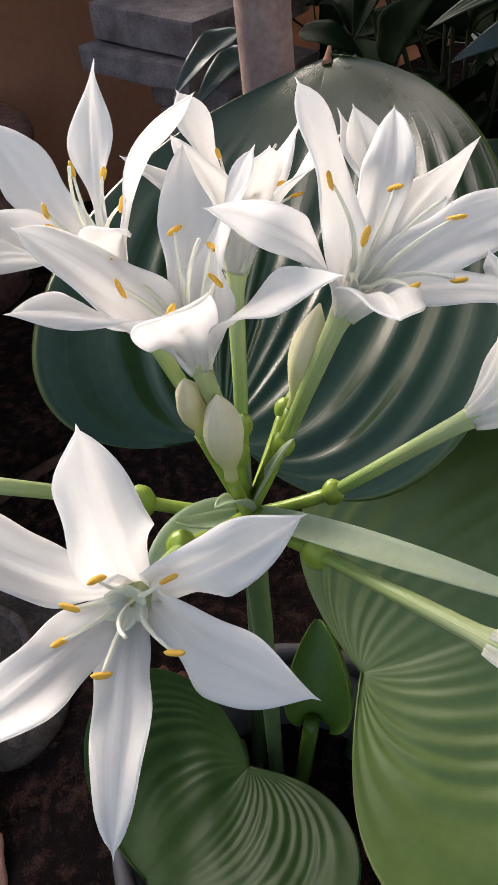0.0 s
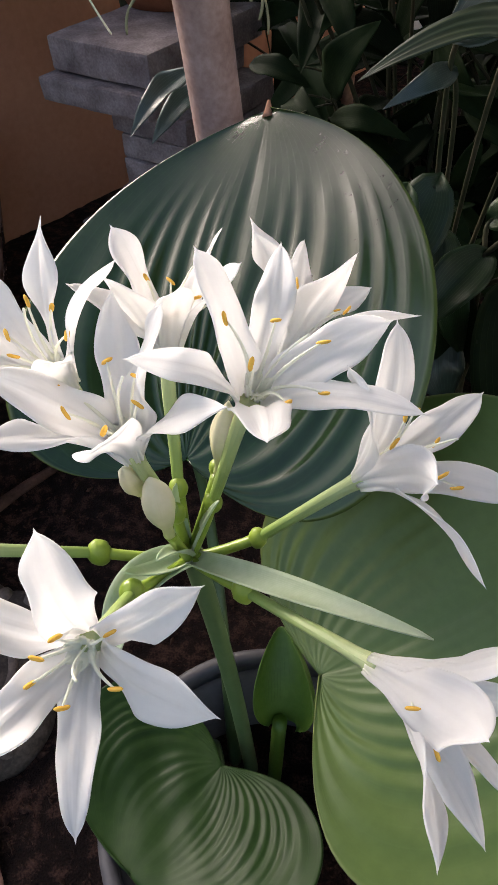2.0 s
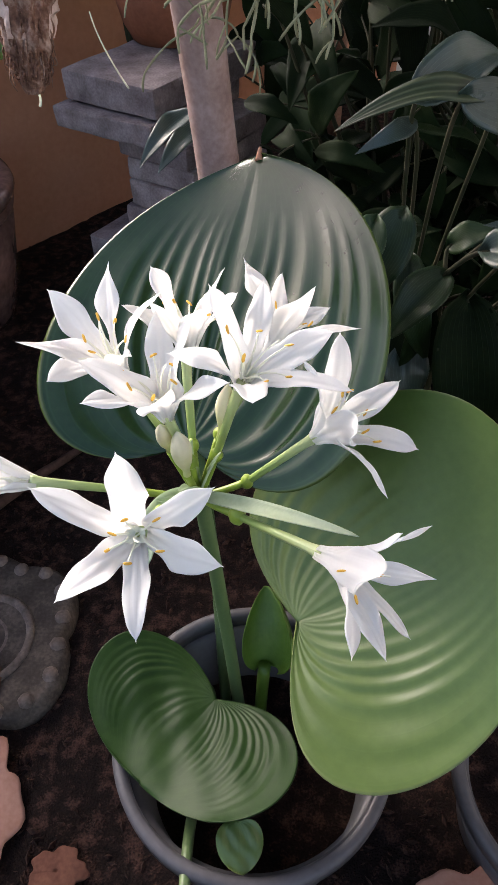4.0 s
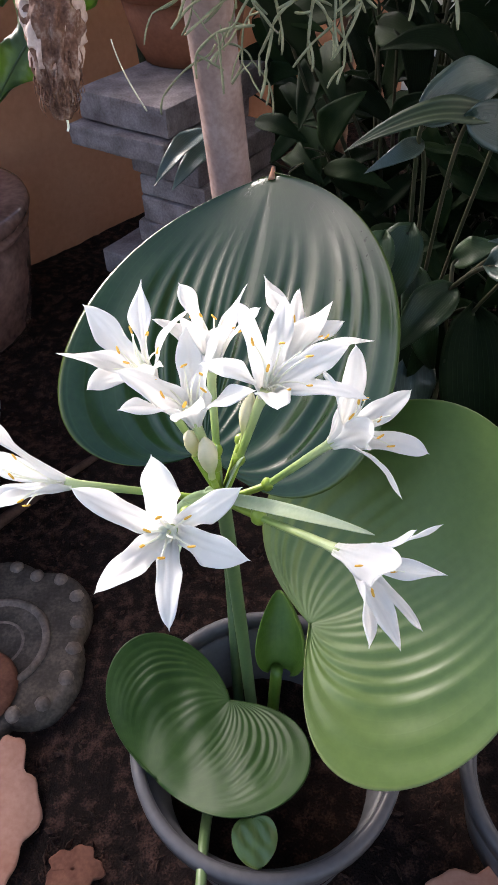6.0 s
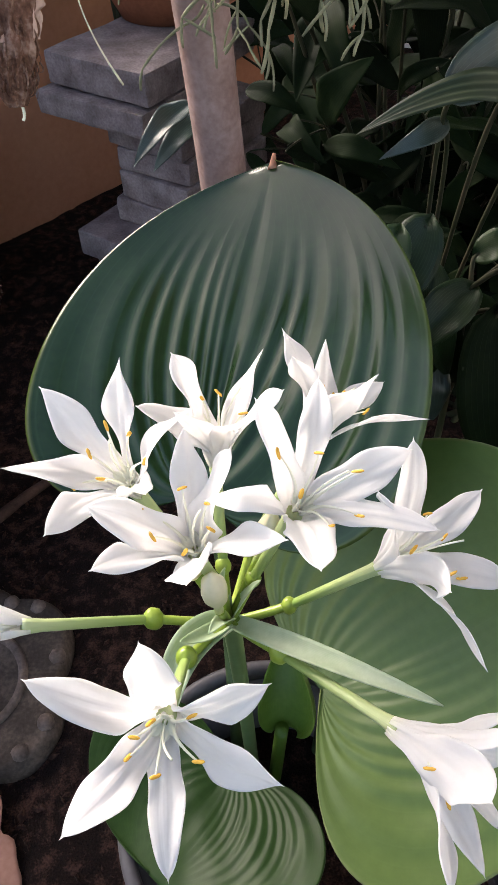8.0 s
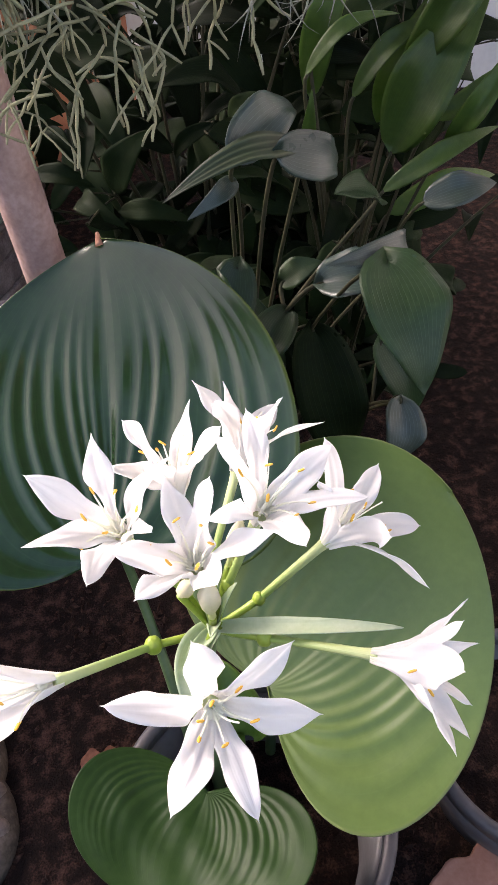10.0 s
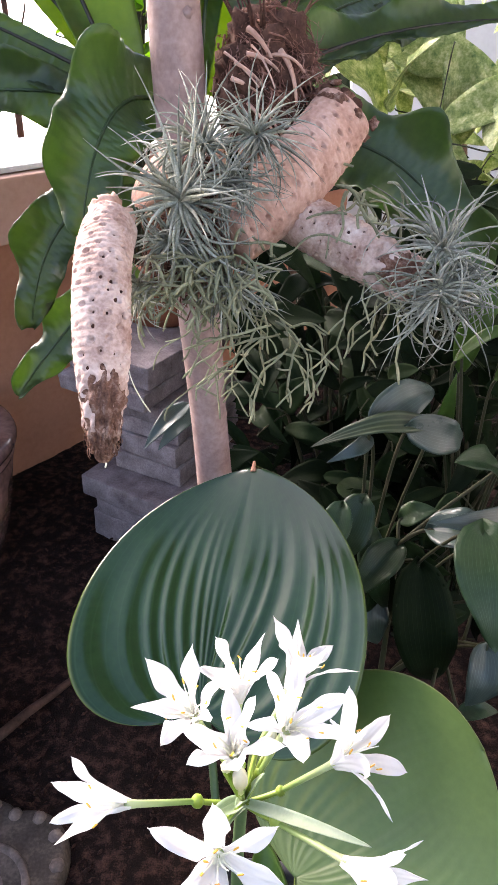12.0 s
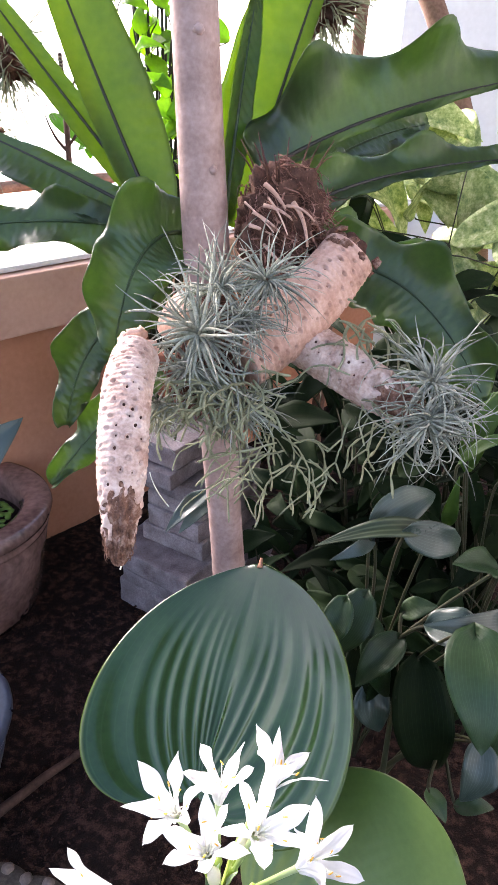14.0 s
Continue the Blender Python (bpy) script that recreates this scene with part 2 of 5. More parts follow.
SCAPE = surface("scape", (0.06, 0.105, 0.04), (0.11, 0.17, 0.065), 40, 0.4, 300, 0.15, 0.0005)
PETIOLE = surface("leaf stalk", (0.035, 0.07, 0.025), (0.075, 0.12, 0.045), 40, 0.45, 300, 0.15, 0.0005)
STEM_DARK = surface("dark stalk", (0.018, 0.03, 0.012), (0.06, 0.05, 0.03), 40, 0.6, 300, 0.2, 0.0005, spec=0.15)
# one lily's leaf in three copies, toned darker or lighter partly for their light
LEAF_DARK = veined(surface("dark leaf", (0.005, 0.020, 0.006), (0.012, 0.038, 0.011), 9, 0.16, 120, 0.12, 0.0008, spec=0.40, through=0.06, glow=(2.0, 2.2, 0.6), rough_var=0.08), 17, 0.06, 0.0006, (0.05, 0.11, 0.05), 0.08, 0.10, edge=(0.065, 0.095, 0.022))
# base green lifted to carry the sky's sheen on the right-hand leaf
LEAF_MID_SHEEN = veined(surface("mid leaf with sheen in its colour", (0.066, 0.118, 0.022), (0.108, 0.175, 0.040), 9, 0.46, 120, 0.15, 0.0008, spec=0.65, through=0.15, glow=(2.0, 2.0, 0.6), rough_var=0.08), 17, 0.06, 0.0006, (0.12, 0.2, 0.06), 0.08, 0.10, edge=(0.13, 0.17, 0.04))
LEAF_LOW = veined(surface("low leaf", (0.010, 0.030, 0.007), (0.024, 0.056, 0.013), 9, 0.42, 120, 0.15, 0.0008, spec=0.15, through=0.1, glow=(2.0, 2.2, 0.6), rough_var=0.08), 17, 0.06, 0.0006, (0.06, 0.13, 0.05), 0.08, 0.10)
LEAF_YOUNG = veined(surface("young leaf", (0.08, 0.17, 0.02), (0.14, 0.25, 0.04), 30, 0.4, 200, 0.1, 0.0005, through=0.3), 12, 0.3, 0.0006)
FROND = veined(surface("frond", (0.026, 0.050, 0.024), (0.050, 0.082, 0.038), 10, 0.32, 90, 0.2, 0.001, spec=0.55, through=0.42, glow=(5.2, 4.6, 2.2), per_object=0.25, rough_var=0.08), 26, 0.3, 0.001, (0.07, 0.14, 0.03), 0.2, 0.3, "u")
# lighter copy of the frond, with the daylight behind it put into the colour
FROND_BACKLIT = veined(surface("backlit frond", (0.040, 0.075, 0.022), (0.070, 0.110, 0.036), 10, 0.35, 90, 0.2, 0.001, spec=0.45, through=0.60, glow=(5.4, 4.6, 1.6), per_object=0.15, rough_var=0.08), 26, 0.3, 0.001, (0.09, 0.16, 0.04), 0.2, 0.3, "u")
RIB = surface("frond rib", (0.012, 0.012, 0.008), (0.03, 0.028, 0.015), 40, 0.5)
# leaf green lowered to near black, so the colour holds the undergrowth's deep shade
FOLIAGE_SHADED = veined(surface("foliage", (0.004, 0.010, 0.0035), (0.012, 0.023, 0.007), 14, 0.68, 120, 0.3, 0.0008, spec=0.09, through=0.10, glow=(2.6, 2.4, 0.6), per_object=0.6), 7, 0.25, 0.0008, (0.02, 0.04, 0.013), 0.3, 0.1)
FOLIAGE_BLUE = veined(surface("bluish foliage", (0.020, 0.036, 0.027), (0.045, 0.070, 0.055), 14, 0.34, 120, 0.2, 0.0008, spec=0.5, per_object=0.2), 6, 0.25, 0.0008, (0.09, 0.15, 0.12), 0.3, 0.1)
FOLIAGE_STRIPED = veined(surface("striped foliage", (0.014, 0.026, 0.010), (0.028, 0.044, 0.018), 14, 0.5, 120, 0.2, 0.0008, spec=0.35, through=0.1, glow=(2.0, 2.0, 0.6)), 2, 0.3, 0.0009, (0.16, 0.19, 0.10), 0.40, 0.30)
FOLIAGE_FRESH = veined(surface("fresh foliage", (0.035, 0.080, 0.014), (0.075, 0.140, 0.028), 14, 0.40, 120, 0.2, 0.0008, spec=0.4, through=0.35, glow=(2.2, 2.1, 0.7), per_object=0.25), 9, 0.25, 0.0008, (0.09, 0.16, 0.05), 0.3, 0.12)
PEACE_LEAF = veined(surface("peace lily leaf", (0.014, 0.036, 0.012), (0.034, 0.070, 0.024), 14, 0.42, 120, 0.25, 0.0008, spec=0.35, through=0.15, glow=(2.0, 2.0, 0.6), per_object=0.3), 9, 0.3, 0.0009, (0.06, 0.12, 0.045), 0.35, 0.12)
FOLIAGE_BRIGHT = veined(surface("bright foliage", (0.045, 0.12, 0.012), (0.10, 0.21, 0.03), 14, 0.5, 120, 0.2, 0.0008, spec=0.3, through=0.4, glow=(2.4, 2.2, 0.6), per_object=0.25), 6, 0.2, 0.0008)
CLIMBER = veined(surface("climber leaf", (0.10, 0.20, 0.025), (0.19, 0.32, 0.05), 30, 0.5, 160, 0.2, 0.0008, spec=0.3, through=0.6, glow=(3.2, 2.9, 1.2), per_object=0.3), 6, 0.2, 0.0008)
VARIEGATED = veined(surface("variegated leaf", (0.06, 0.15, 0.03), (0.80, 0.80, 0.46), 75, 0.45, 260, 0.2, 0.0008, through=0.3, mid=(0.36, 0.44, 0.15), per_object=0.15), 7, 0.2, 0.0008)
SILVER = surface("silver air plant", (0.085, 0.10, 0.062), (0.50, 0.495, 0.42), 60, 0.8, 500, 0.3, 0.0003, per_object=0.45, spec=0.15)
SILVER_STEM = surface("grey green stem", (0.15, 0.155, 0.085), (0.35, 0.345, 0.22), 60, 0.75, 500, 0.3, 0.0004, per_object=0.25, spec=0.15)
BARK = surface("smooth bark", (0.22, 0.135, 0.115), (0.50, 0.36, 0.33), 18, 0.6, 160, 0.6, 0.003, mid=(0.35, 0.235, 0.21), spec=0.35)
CORK = surface("pale cork", (0.30, 0.16, 0.12), (0.84, 0.70, 0.63), 34, 0.85, 260, 1.0, 0.004, mid=(0.62, 0.44, 0.37), spec=0.15)
CORK_PINK = surface("pinkish cork", (0.36, 0.19, 0.135), (0.74, 0.52, 0.44), 30, 0.85, 220, 0.8, 0.003, mid=(0.57, 0.35, 0.27), spec=0.15)
FRAY = surface("frayed fibre", (0.05, 0.022, 0.015), (0.46, 0.31, 0.25), 90, 0.9, 400, 0.9, 0.004, mid=(0.19, 0.095, 0.065), spec=0.15)
# near-black brown that paints the shade inside pits and the hollow end
PIT_SHADE = surface("pit_shade", (0.03, 0.014, 0.01), (0.12, 0.06, 0.045), 90, 0.9, 400, 0.5, 0.001, spec=0.1)
FIBRE = surface("brown root fibre", (0.03, 0.013, 0.010), (0.20, 0.10, 0.07), 80, 0.9, 400, 0.5, 0.001, per_object=0.3, spec=0.15)
FIBRE_LIGHT = surface("red brown root fibre", (0.07, 0.028, 0.020), (0.52, 0.31, 0.25), 45, 0.9, 300, 0.5, 0.001, mid=(0.22, 0.105, 0.078), spec=0.15)
STONE = surface("grey slab stone", (0.13, 0.095, 0.095), (0.40, 0.335, 0.335), 25, 0.9, 260, 0.9, 0.004, mid=(0.245, 0.20, 0.20), per_object=0.15, spec=0.15)
STONE_BROWN = surface("carved stone", (0.025, 0.019, 0.015), (0.15, 0.115, 0.092), 25, 0.85, 220, 0.8, 0.003, mid=(0.068, 0.052, 0.041), spec=0.15)
TERRACOTTA = surface("terracotta", (0.30, 0.12, 0.07), (0.50, 0.26, 0.17), 14, 0.8, 140, 0.4, 0.002, spec=0.15)
POT_RED = surface("red clay", (0.17, 0.055, 0.028), (0.30, 0.115, 0.065), 14, 0.75, 140, 0.4, 0.002, spec=0.2)
STONE_LIGHT = surface("worn carved stone", (0.06, 0.045, 0.036), (0.28, 0.21, 0.17), 30, 0.8, 220, 0.8, 0.003, mid=(0.15, 0.11, 0.09), spec=0.25)
SHARD = surface("pale terracotta", (0.33, 0.15, 0.10), (0.48, 0.26, 0.19), 20, 0.85, 160, 0.5, 0.002, spec=0.15)
GLAZE = surface("brown glaze", (0.05, 0.026, 0.024), (0.34, 0.20, 0.17), 9, 0.13, 70, 0.2, 0.002, mid=(0.18, 0.105, 0.09), rough_var=0.06)
BLUEPOT = surface("blue black glaze", (0.015, 0.02, 0.035), (0.05, 0.06, 0.09), 12, 0.3, 100, 0.25, 0.002)
PLASTIC = surface("grey plastic", (0.038, 0.036, 0.041), (0.078, 0.075, 0.083), 12, 0.5, 160, 0.2, 0.001)
SOIL = surface("soil", (0.004, 0.0023, 0.0018), (0.095, 0.048, 0.036), 55, 0.95, 420, 1.0, 0.012, mid=(0.015, 0.0083, 0.0066), spec=0.12)
DEBRIS = surface("litter", (0.006, 0.003, 0.002), (0.10, 0.05, 0.035), 90, 0.95, 300, 0.6, 0.003, mid=(0.03, 0.015, 0.011), spec=0.15)
PEBBLE = surface("pebble", (0.12, 0.085, 0.07), (0.28, 0.22, 0.19), 40, 0.7, 200, 0.3, 0.002, per_object=0.3)
PLASTER = surface("terracotta plaster", (0.37, 0.158, 0.086), (0.51, 0.240, 0.148), 4, 0.9, 70, 0.35, 0.003, spec=0.15)
LEDGE = surface("ledge paint", (0.46, 0.26, 0.19), (0.60, 0.37, 0.28), 5, 0.8, 80, 0.3, 0.002, spec=0.15)
TILE = surface("pale ledge top", (0.55, 0.52, 0.5), (0.78, 0.76, 0.74), 8, 0.5, 90, 0.2, 0.002)
WHITEWALL = surface("white wall", (0.66, 0.65, 0.63), (0.80, 0.79, 0.78), 3, 0.85, 60, 0.25, 0.002)
WATER = surface("pond water", (0.01, 0.014, 0.008), (0.025, 0.03, 0.015), 10, 0.06, 80, 0.05, 0.001, rough_var=0.02)
BRICK = surface("red broken clay", (0.06, 0.022, 0.014), (0.20, 0.085, 0.055), 30, 0.9, 200, 0.6, 0.002, spec=0.15)
SHADE_SLAB = surface("shade slab underside", (0.34, 0.31, 0.28), (0.46, 0.43, 0.40), 3, 0.85, 60, 0.25, 0.002)
BRANCH = surface("brown branch", (0.12, 0.065, 0.045), (0.30, 0.18, 0.13), 20, 0.8, 160, 0.5, 0.003, spec=0.15)
ROOT = surface("dark root", (0.025, 0.014, 0.01), (0.10, 0.055, 0.04), 40, 0.85, 240, 0.6, 0.003, spec=0.15)
FLOATING = surface("floating leaves", (0.08, 0.17, 0.02), (0.20, 0.36, 0.06), 60, 0.5, 200, 0.2, 0.001, through=0.2)

# ---- setting ----
GROUND_RISE = 0.012


def ground_fn(U, V):
    w = 2 * U - 1
    x, y = 2.4 * V + 45 * V**9, 0.6 + 2.4 * w + 45 * w**9
    near = np.exp(-((x / 0.9) ** 2 + ((y - 0.6) / 1.0) ** 2))
    z = np.zeros_like(x)
    for i in range(x.shape[0]):
        for j in range(x.shape[1]):
            z[i, j] = 0.010 * noise.noise(Vector((x[i, j] * 9, y[i, j] * 9, 0))) + 0.005 * noise.noise(Vector((x[i, j] * 31, y[i, j] * 31, 4)))
    return np.stack([x, y, z * (0.3 + near)], -1)


tagged(part("ground", sheet(Geo(), ground_fn, 260, 260, 0.02), SOIL), "dark brown bare garden soil with litter", "ground", kind="structure")


def wall_block(name, a, b, z0, z1, thick, material, label, kind="structure"):
    """A wall of that thickness from plan point a to b, rounded at its edges."""
    a, b = Vector((*a, 0)), Vector((*b, 0))
    mid, along = (a + b) / 2, b - a
    m = Matrix.Translation((mid.x, mid.y, (z0 + z1) / 2)) @ pose(0, 0, 0, 0, 0, math.degrees(math.atan2(along.y, along.x)))
    return tagged(part(name, block(Geo(), (along.length, thick, z1 - z0), m, 0.0008, 0, 0.006), material, smooth=False), label, "wall", kind=kind)


# the low terracotta parapet runs slantwise behind the pots
WALL_A, WALL_B = (-2.2, -0.23), (0.66, 2.63)
wall_block("wall_parapet", WALL_A, WALL_B, -0.02, 0.60, 0.12, PLASTER, "low terracotta plastered parapet wall behind the pots")
wall_block("trim_ledge", WALL_A, WALL_B, 0.602, 0.742, 0.17, LEDGE, "terracotta painted ledge band on the parapet")
wall_block("trim_ledge_top", (WALL_A[0] - 0.08, WALL_A[1] + 0.08), (WALL_B[0] - 0.08, WALL_B[1] + 0.08), 0.744, 0.758, 0.34, TILE, "pale worn top of the parapet ledge")
wall_block("wall_back", (0.66, 2.62), (2.2, 2.05), -0.02, 2.6, 0.15, WHITEWALL, "white plastered wall behind the foliage")

# an unseen slab added overhead shades the planted side; left and front stay open
# this side wall is out of view, added to keep sky light off the undergrowth
wall_block("wall_right_shade", (2.2, -2.4), (2.2, 2.3), -0.02, 2.6, 0.15, WHITEWALL, "unseen white side wall added to block sky light")
tagged(part("ceiling", block(Geo(), (4.2, 2.0, 0.12), pose(1.35, 0.42, 2.55), 0.0, 0, 0.01), SHADE_SLAB, smooth=False), "plain unseen slab added overhead to shade the plants", "ceiling", kind="structure")

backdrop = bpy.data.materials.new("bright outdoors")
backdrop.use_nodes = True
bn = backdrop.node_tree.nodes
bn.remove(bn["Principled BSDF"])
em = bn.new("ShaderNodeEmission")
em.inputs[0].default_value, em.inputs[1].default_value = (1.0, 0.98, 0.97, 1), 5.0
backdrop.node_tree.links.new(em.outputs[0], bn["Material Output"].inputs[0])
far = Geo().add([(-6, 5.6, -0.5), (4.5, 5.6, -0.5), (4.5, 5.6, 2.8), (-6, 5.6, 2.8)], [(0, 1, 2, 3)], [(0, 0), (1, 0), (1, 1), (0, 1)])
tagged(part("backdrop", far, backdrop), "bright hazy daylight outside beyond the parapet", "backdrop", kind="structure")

# ---- the lily ----
UMBEL = np.array((0.004, 0.150, 0.562))
lily = thing("lily_plant", (0.02, 0.2, 0.15), "white flowering broad-leaved lily with an umbel of starry flowers", "plant")


def frame_of(axis):
    """Two directions square to a flower's axis, from which azimuths are counted."""
    axis = unit(axis)
    x = np.array((1.0, 0, 0)) if abs(axis[0]) < 0.9 else np.array((0, 0, 1.0))
    r = unit(x - axis * (x @ axis))
    return axis, r, np.cross(axis, r)


def tepal(base, axis, az, spread, length, curl=0.0, width=0.0105, seed=0):
    axis, r, s = frame_of(axis)
    a, b = radians(az), radians(spread)
    out = math.cos(a) * r + math.sin(a) * s
    side = -math.sin(a) * r + math.cos(a) * s
    d = math.cos(b) * axis + math.sin(b) * out
    tip = base + d * length
    base = base + out * 0.0029 - axis * 0.005
    ctrl = base + (0.72 * axis + 0.28 * d) * length * 0.52
    rnd = random.Random(seed)
    ph, tw, wv = rnd.uniform(0, 6), rnd.choice((-1, 1)) * rnd.uniform(0.1, 0.75), rnd.uniform(0.05, 0.13)
    hook = rnd.uniform(-0.25, 0.3)

    def fn(U, V):
        u = U[..., None]
        p = (1 - u) ** 2 * base + 2 * u * (1 - u) * ctrl + u**2 * tip
        t = unit(2 * (1 - u) * (ctrl - base) + 2 * u * (tip - ctrl))
        n = unit(np.cross(side, t))
        turn = (tw * U)[..., None]
        sd = side * np.cos(turn) + n * np.sin(turn)
        nn = n * np.cos(turn) - side * np.sin(turn)
        q = np.clip(U / 0.972, 0, 1)
        w = width * (1.10 * (q + 0.01) ** 1.05 * np.clip(1 - q**3.6, 0, 1) ** 0.90 + 0.20 * (1 - q) ** 2 + 0.03 * (1 - U) / 0.028 * (U > 0.972) + 0.03 * (U <= 0.972))
        w = w * (1 + 0.12 * np.sin(8 * U + ph + 2 * (V > 0)) * np.sin(np.pi * U) + 0.05 * np.sin(19 * U + 3 * ph + (V > 0)))
        cup = 0.30 * (np.abs(V) ** 1.7) * w * (1.1 - 0.8 * U) + 0.06 * w * np.cos(V * 3 * np.pi) * (1 - U)
        ruff = 4.4 * wv * w * np.sin(8 * U + ph + 1.6 * V) * V**2 + 0.10 * w * np.exp(-((V / 0.16) ** 2)) * (1 - 0.6 * U) + 0.04 * length * np.sin(5 * U + ph)*U*(1-U)
        bend = -curl * length * np.clip(U - 0.45, 0, 1) ** 2 * 2.2 + hook * length * np.clip(U - 0.86, 0, 1) ** 2 * 3
        return p + sd * (V * w)[..., None] + nn * (cup + ruff + bend)[..., None] * -1.0

    return sheet(Geo(), fn, 40, 16, 0.0005)


def flower(base, axis, ovary, petals, stamens=6, seed=1, tube_r=0.0027):
    """One flower: ovary and tube as its body; tepals, filaments and anthers as its pieces."""
    base, axis, ovary = np.array(base, float), unit(axis), np.array(ovary, float)
    rnd = random.Random(seed)
    g = Geo()
    mid = (base + ovary) / 2
    path = bezier([ovary, mid, base - axis * 0.014, base - axis * 0.0015], 22)
    u = np.linspace(0, 1, 23)
    tube(g, path, tube_r * (0.75 + 0.25 * u + 0.55 * np.clip(u - 0.8, 0, 1) * 5 * 0.6), 14, lambda q, ang: 1 + 0.06 * np.cos(3 * ang))
    body = part("flower", g, STALK, lily, "white starry lily flower on a green tube")
    g = Geo()
    knob = 0.0046 if seed in (1, 7, 8) else 0.0036
    ball(g, ovary, (knob, knob, knob * 1.3), 0.08, 10, 14, seed)
    part("ovary", g, OVARY, body, "glossy green rounded ovary")
    g = Geo()
    foot = bezier([UMBEL + (ovary - UMBEL) * 0.05, (UMBEL + ovary) / 2 + np.array((0, 0, -0.002)), ovary], 8)
    part("pedicel", tube(g, foot, 0.0021, 10), OVARY, body)
    for i, (az, spread, mm, curl, half) in enumerate(petals):
        part("tepal", tepal(base, axis, az, spread, mm / 1000, curl, half / 605 * (0.95 + 0.1 * rnd.random()), seed * 31 + i), PETAL, body, "white pointed tepal with faint lengthwise ribs")
    ax, r, s = frame_of(axis)
    for i in range(stamens):
        a = radians(60 * i + 30 + rnd.uniform(-12, 12))
        out = math.cos(a) * r + math.sin(a) * s
        lean, ln = radians(rnd.uniform(20, 42)), rnd.uniform(0.021, 0.028)
        p0, p2 = base + out * 0.0028 + ax * 0.003, base + (math.cos(lean) * ax + math.sin(lean) * out) * ln
        p1 = base + ax * ln * 0.55 + out * 0.004
        path = bezier([p0, p1, p2], 10)
        part("filament", tube(Geo(), path, np.linspace(0.0008, 0.0003, 11), 6), FILAMENT, body)
        d = unit(rnd.uniform(0.2, 1) * ax + out * rnd.uniform(-0.4, 0.9) + unit(np.cross(ax, out)) * rnd.uniform(-0.6, 0.6))
        ap = bezier([p2 - d * 0.0021, p2 + out * 0.0004, p2 + d * 0.0023], 8)
        part("anther", tube(Geo(), ap, np.array([0.3, 0.8, 1, 1, 1, 1, 1, 0.8, 0.3]) * 0.00066, 8, lambda q, ang: 1 + 0.18 * np.cos(2 * ang)), ANTHER, body, "orange yellow anther")
    # the toothed crown at the throat
    g = Geo()
    for i in range(6):
        a = radians(60 * i + 30)
        out = math.cos(a) * r + math.sin(a) * s
        side = -math.sin(a) * r + math.cos(a) * s

        def fn(U, V, out=out, side=side):
            w = 0.0028 * (1 - U) ** 0.6 + 0.0002
            return base + out * (0.0012 + 0.0034 * U)[..., None] + ax * (0.003 + 0.005 * U)[..., None] + side * (V * w)[..., None]

        sheet(g, fn, 6, 4, 0.0005)
    part("crown", g, FILAMENT, body)
    part("style", tube(Geo(), bezier([base, base + ax * 0.02, base + ax * 0.03 + r * 0.006], 8), 0.0004, 6), FILAMENT, body)
    return body


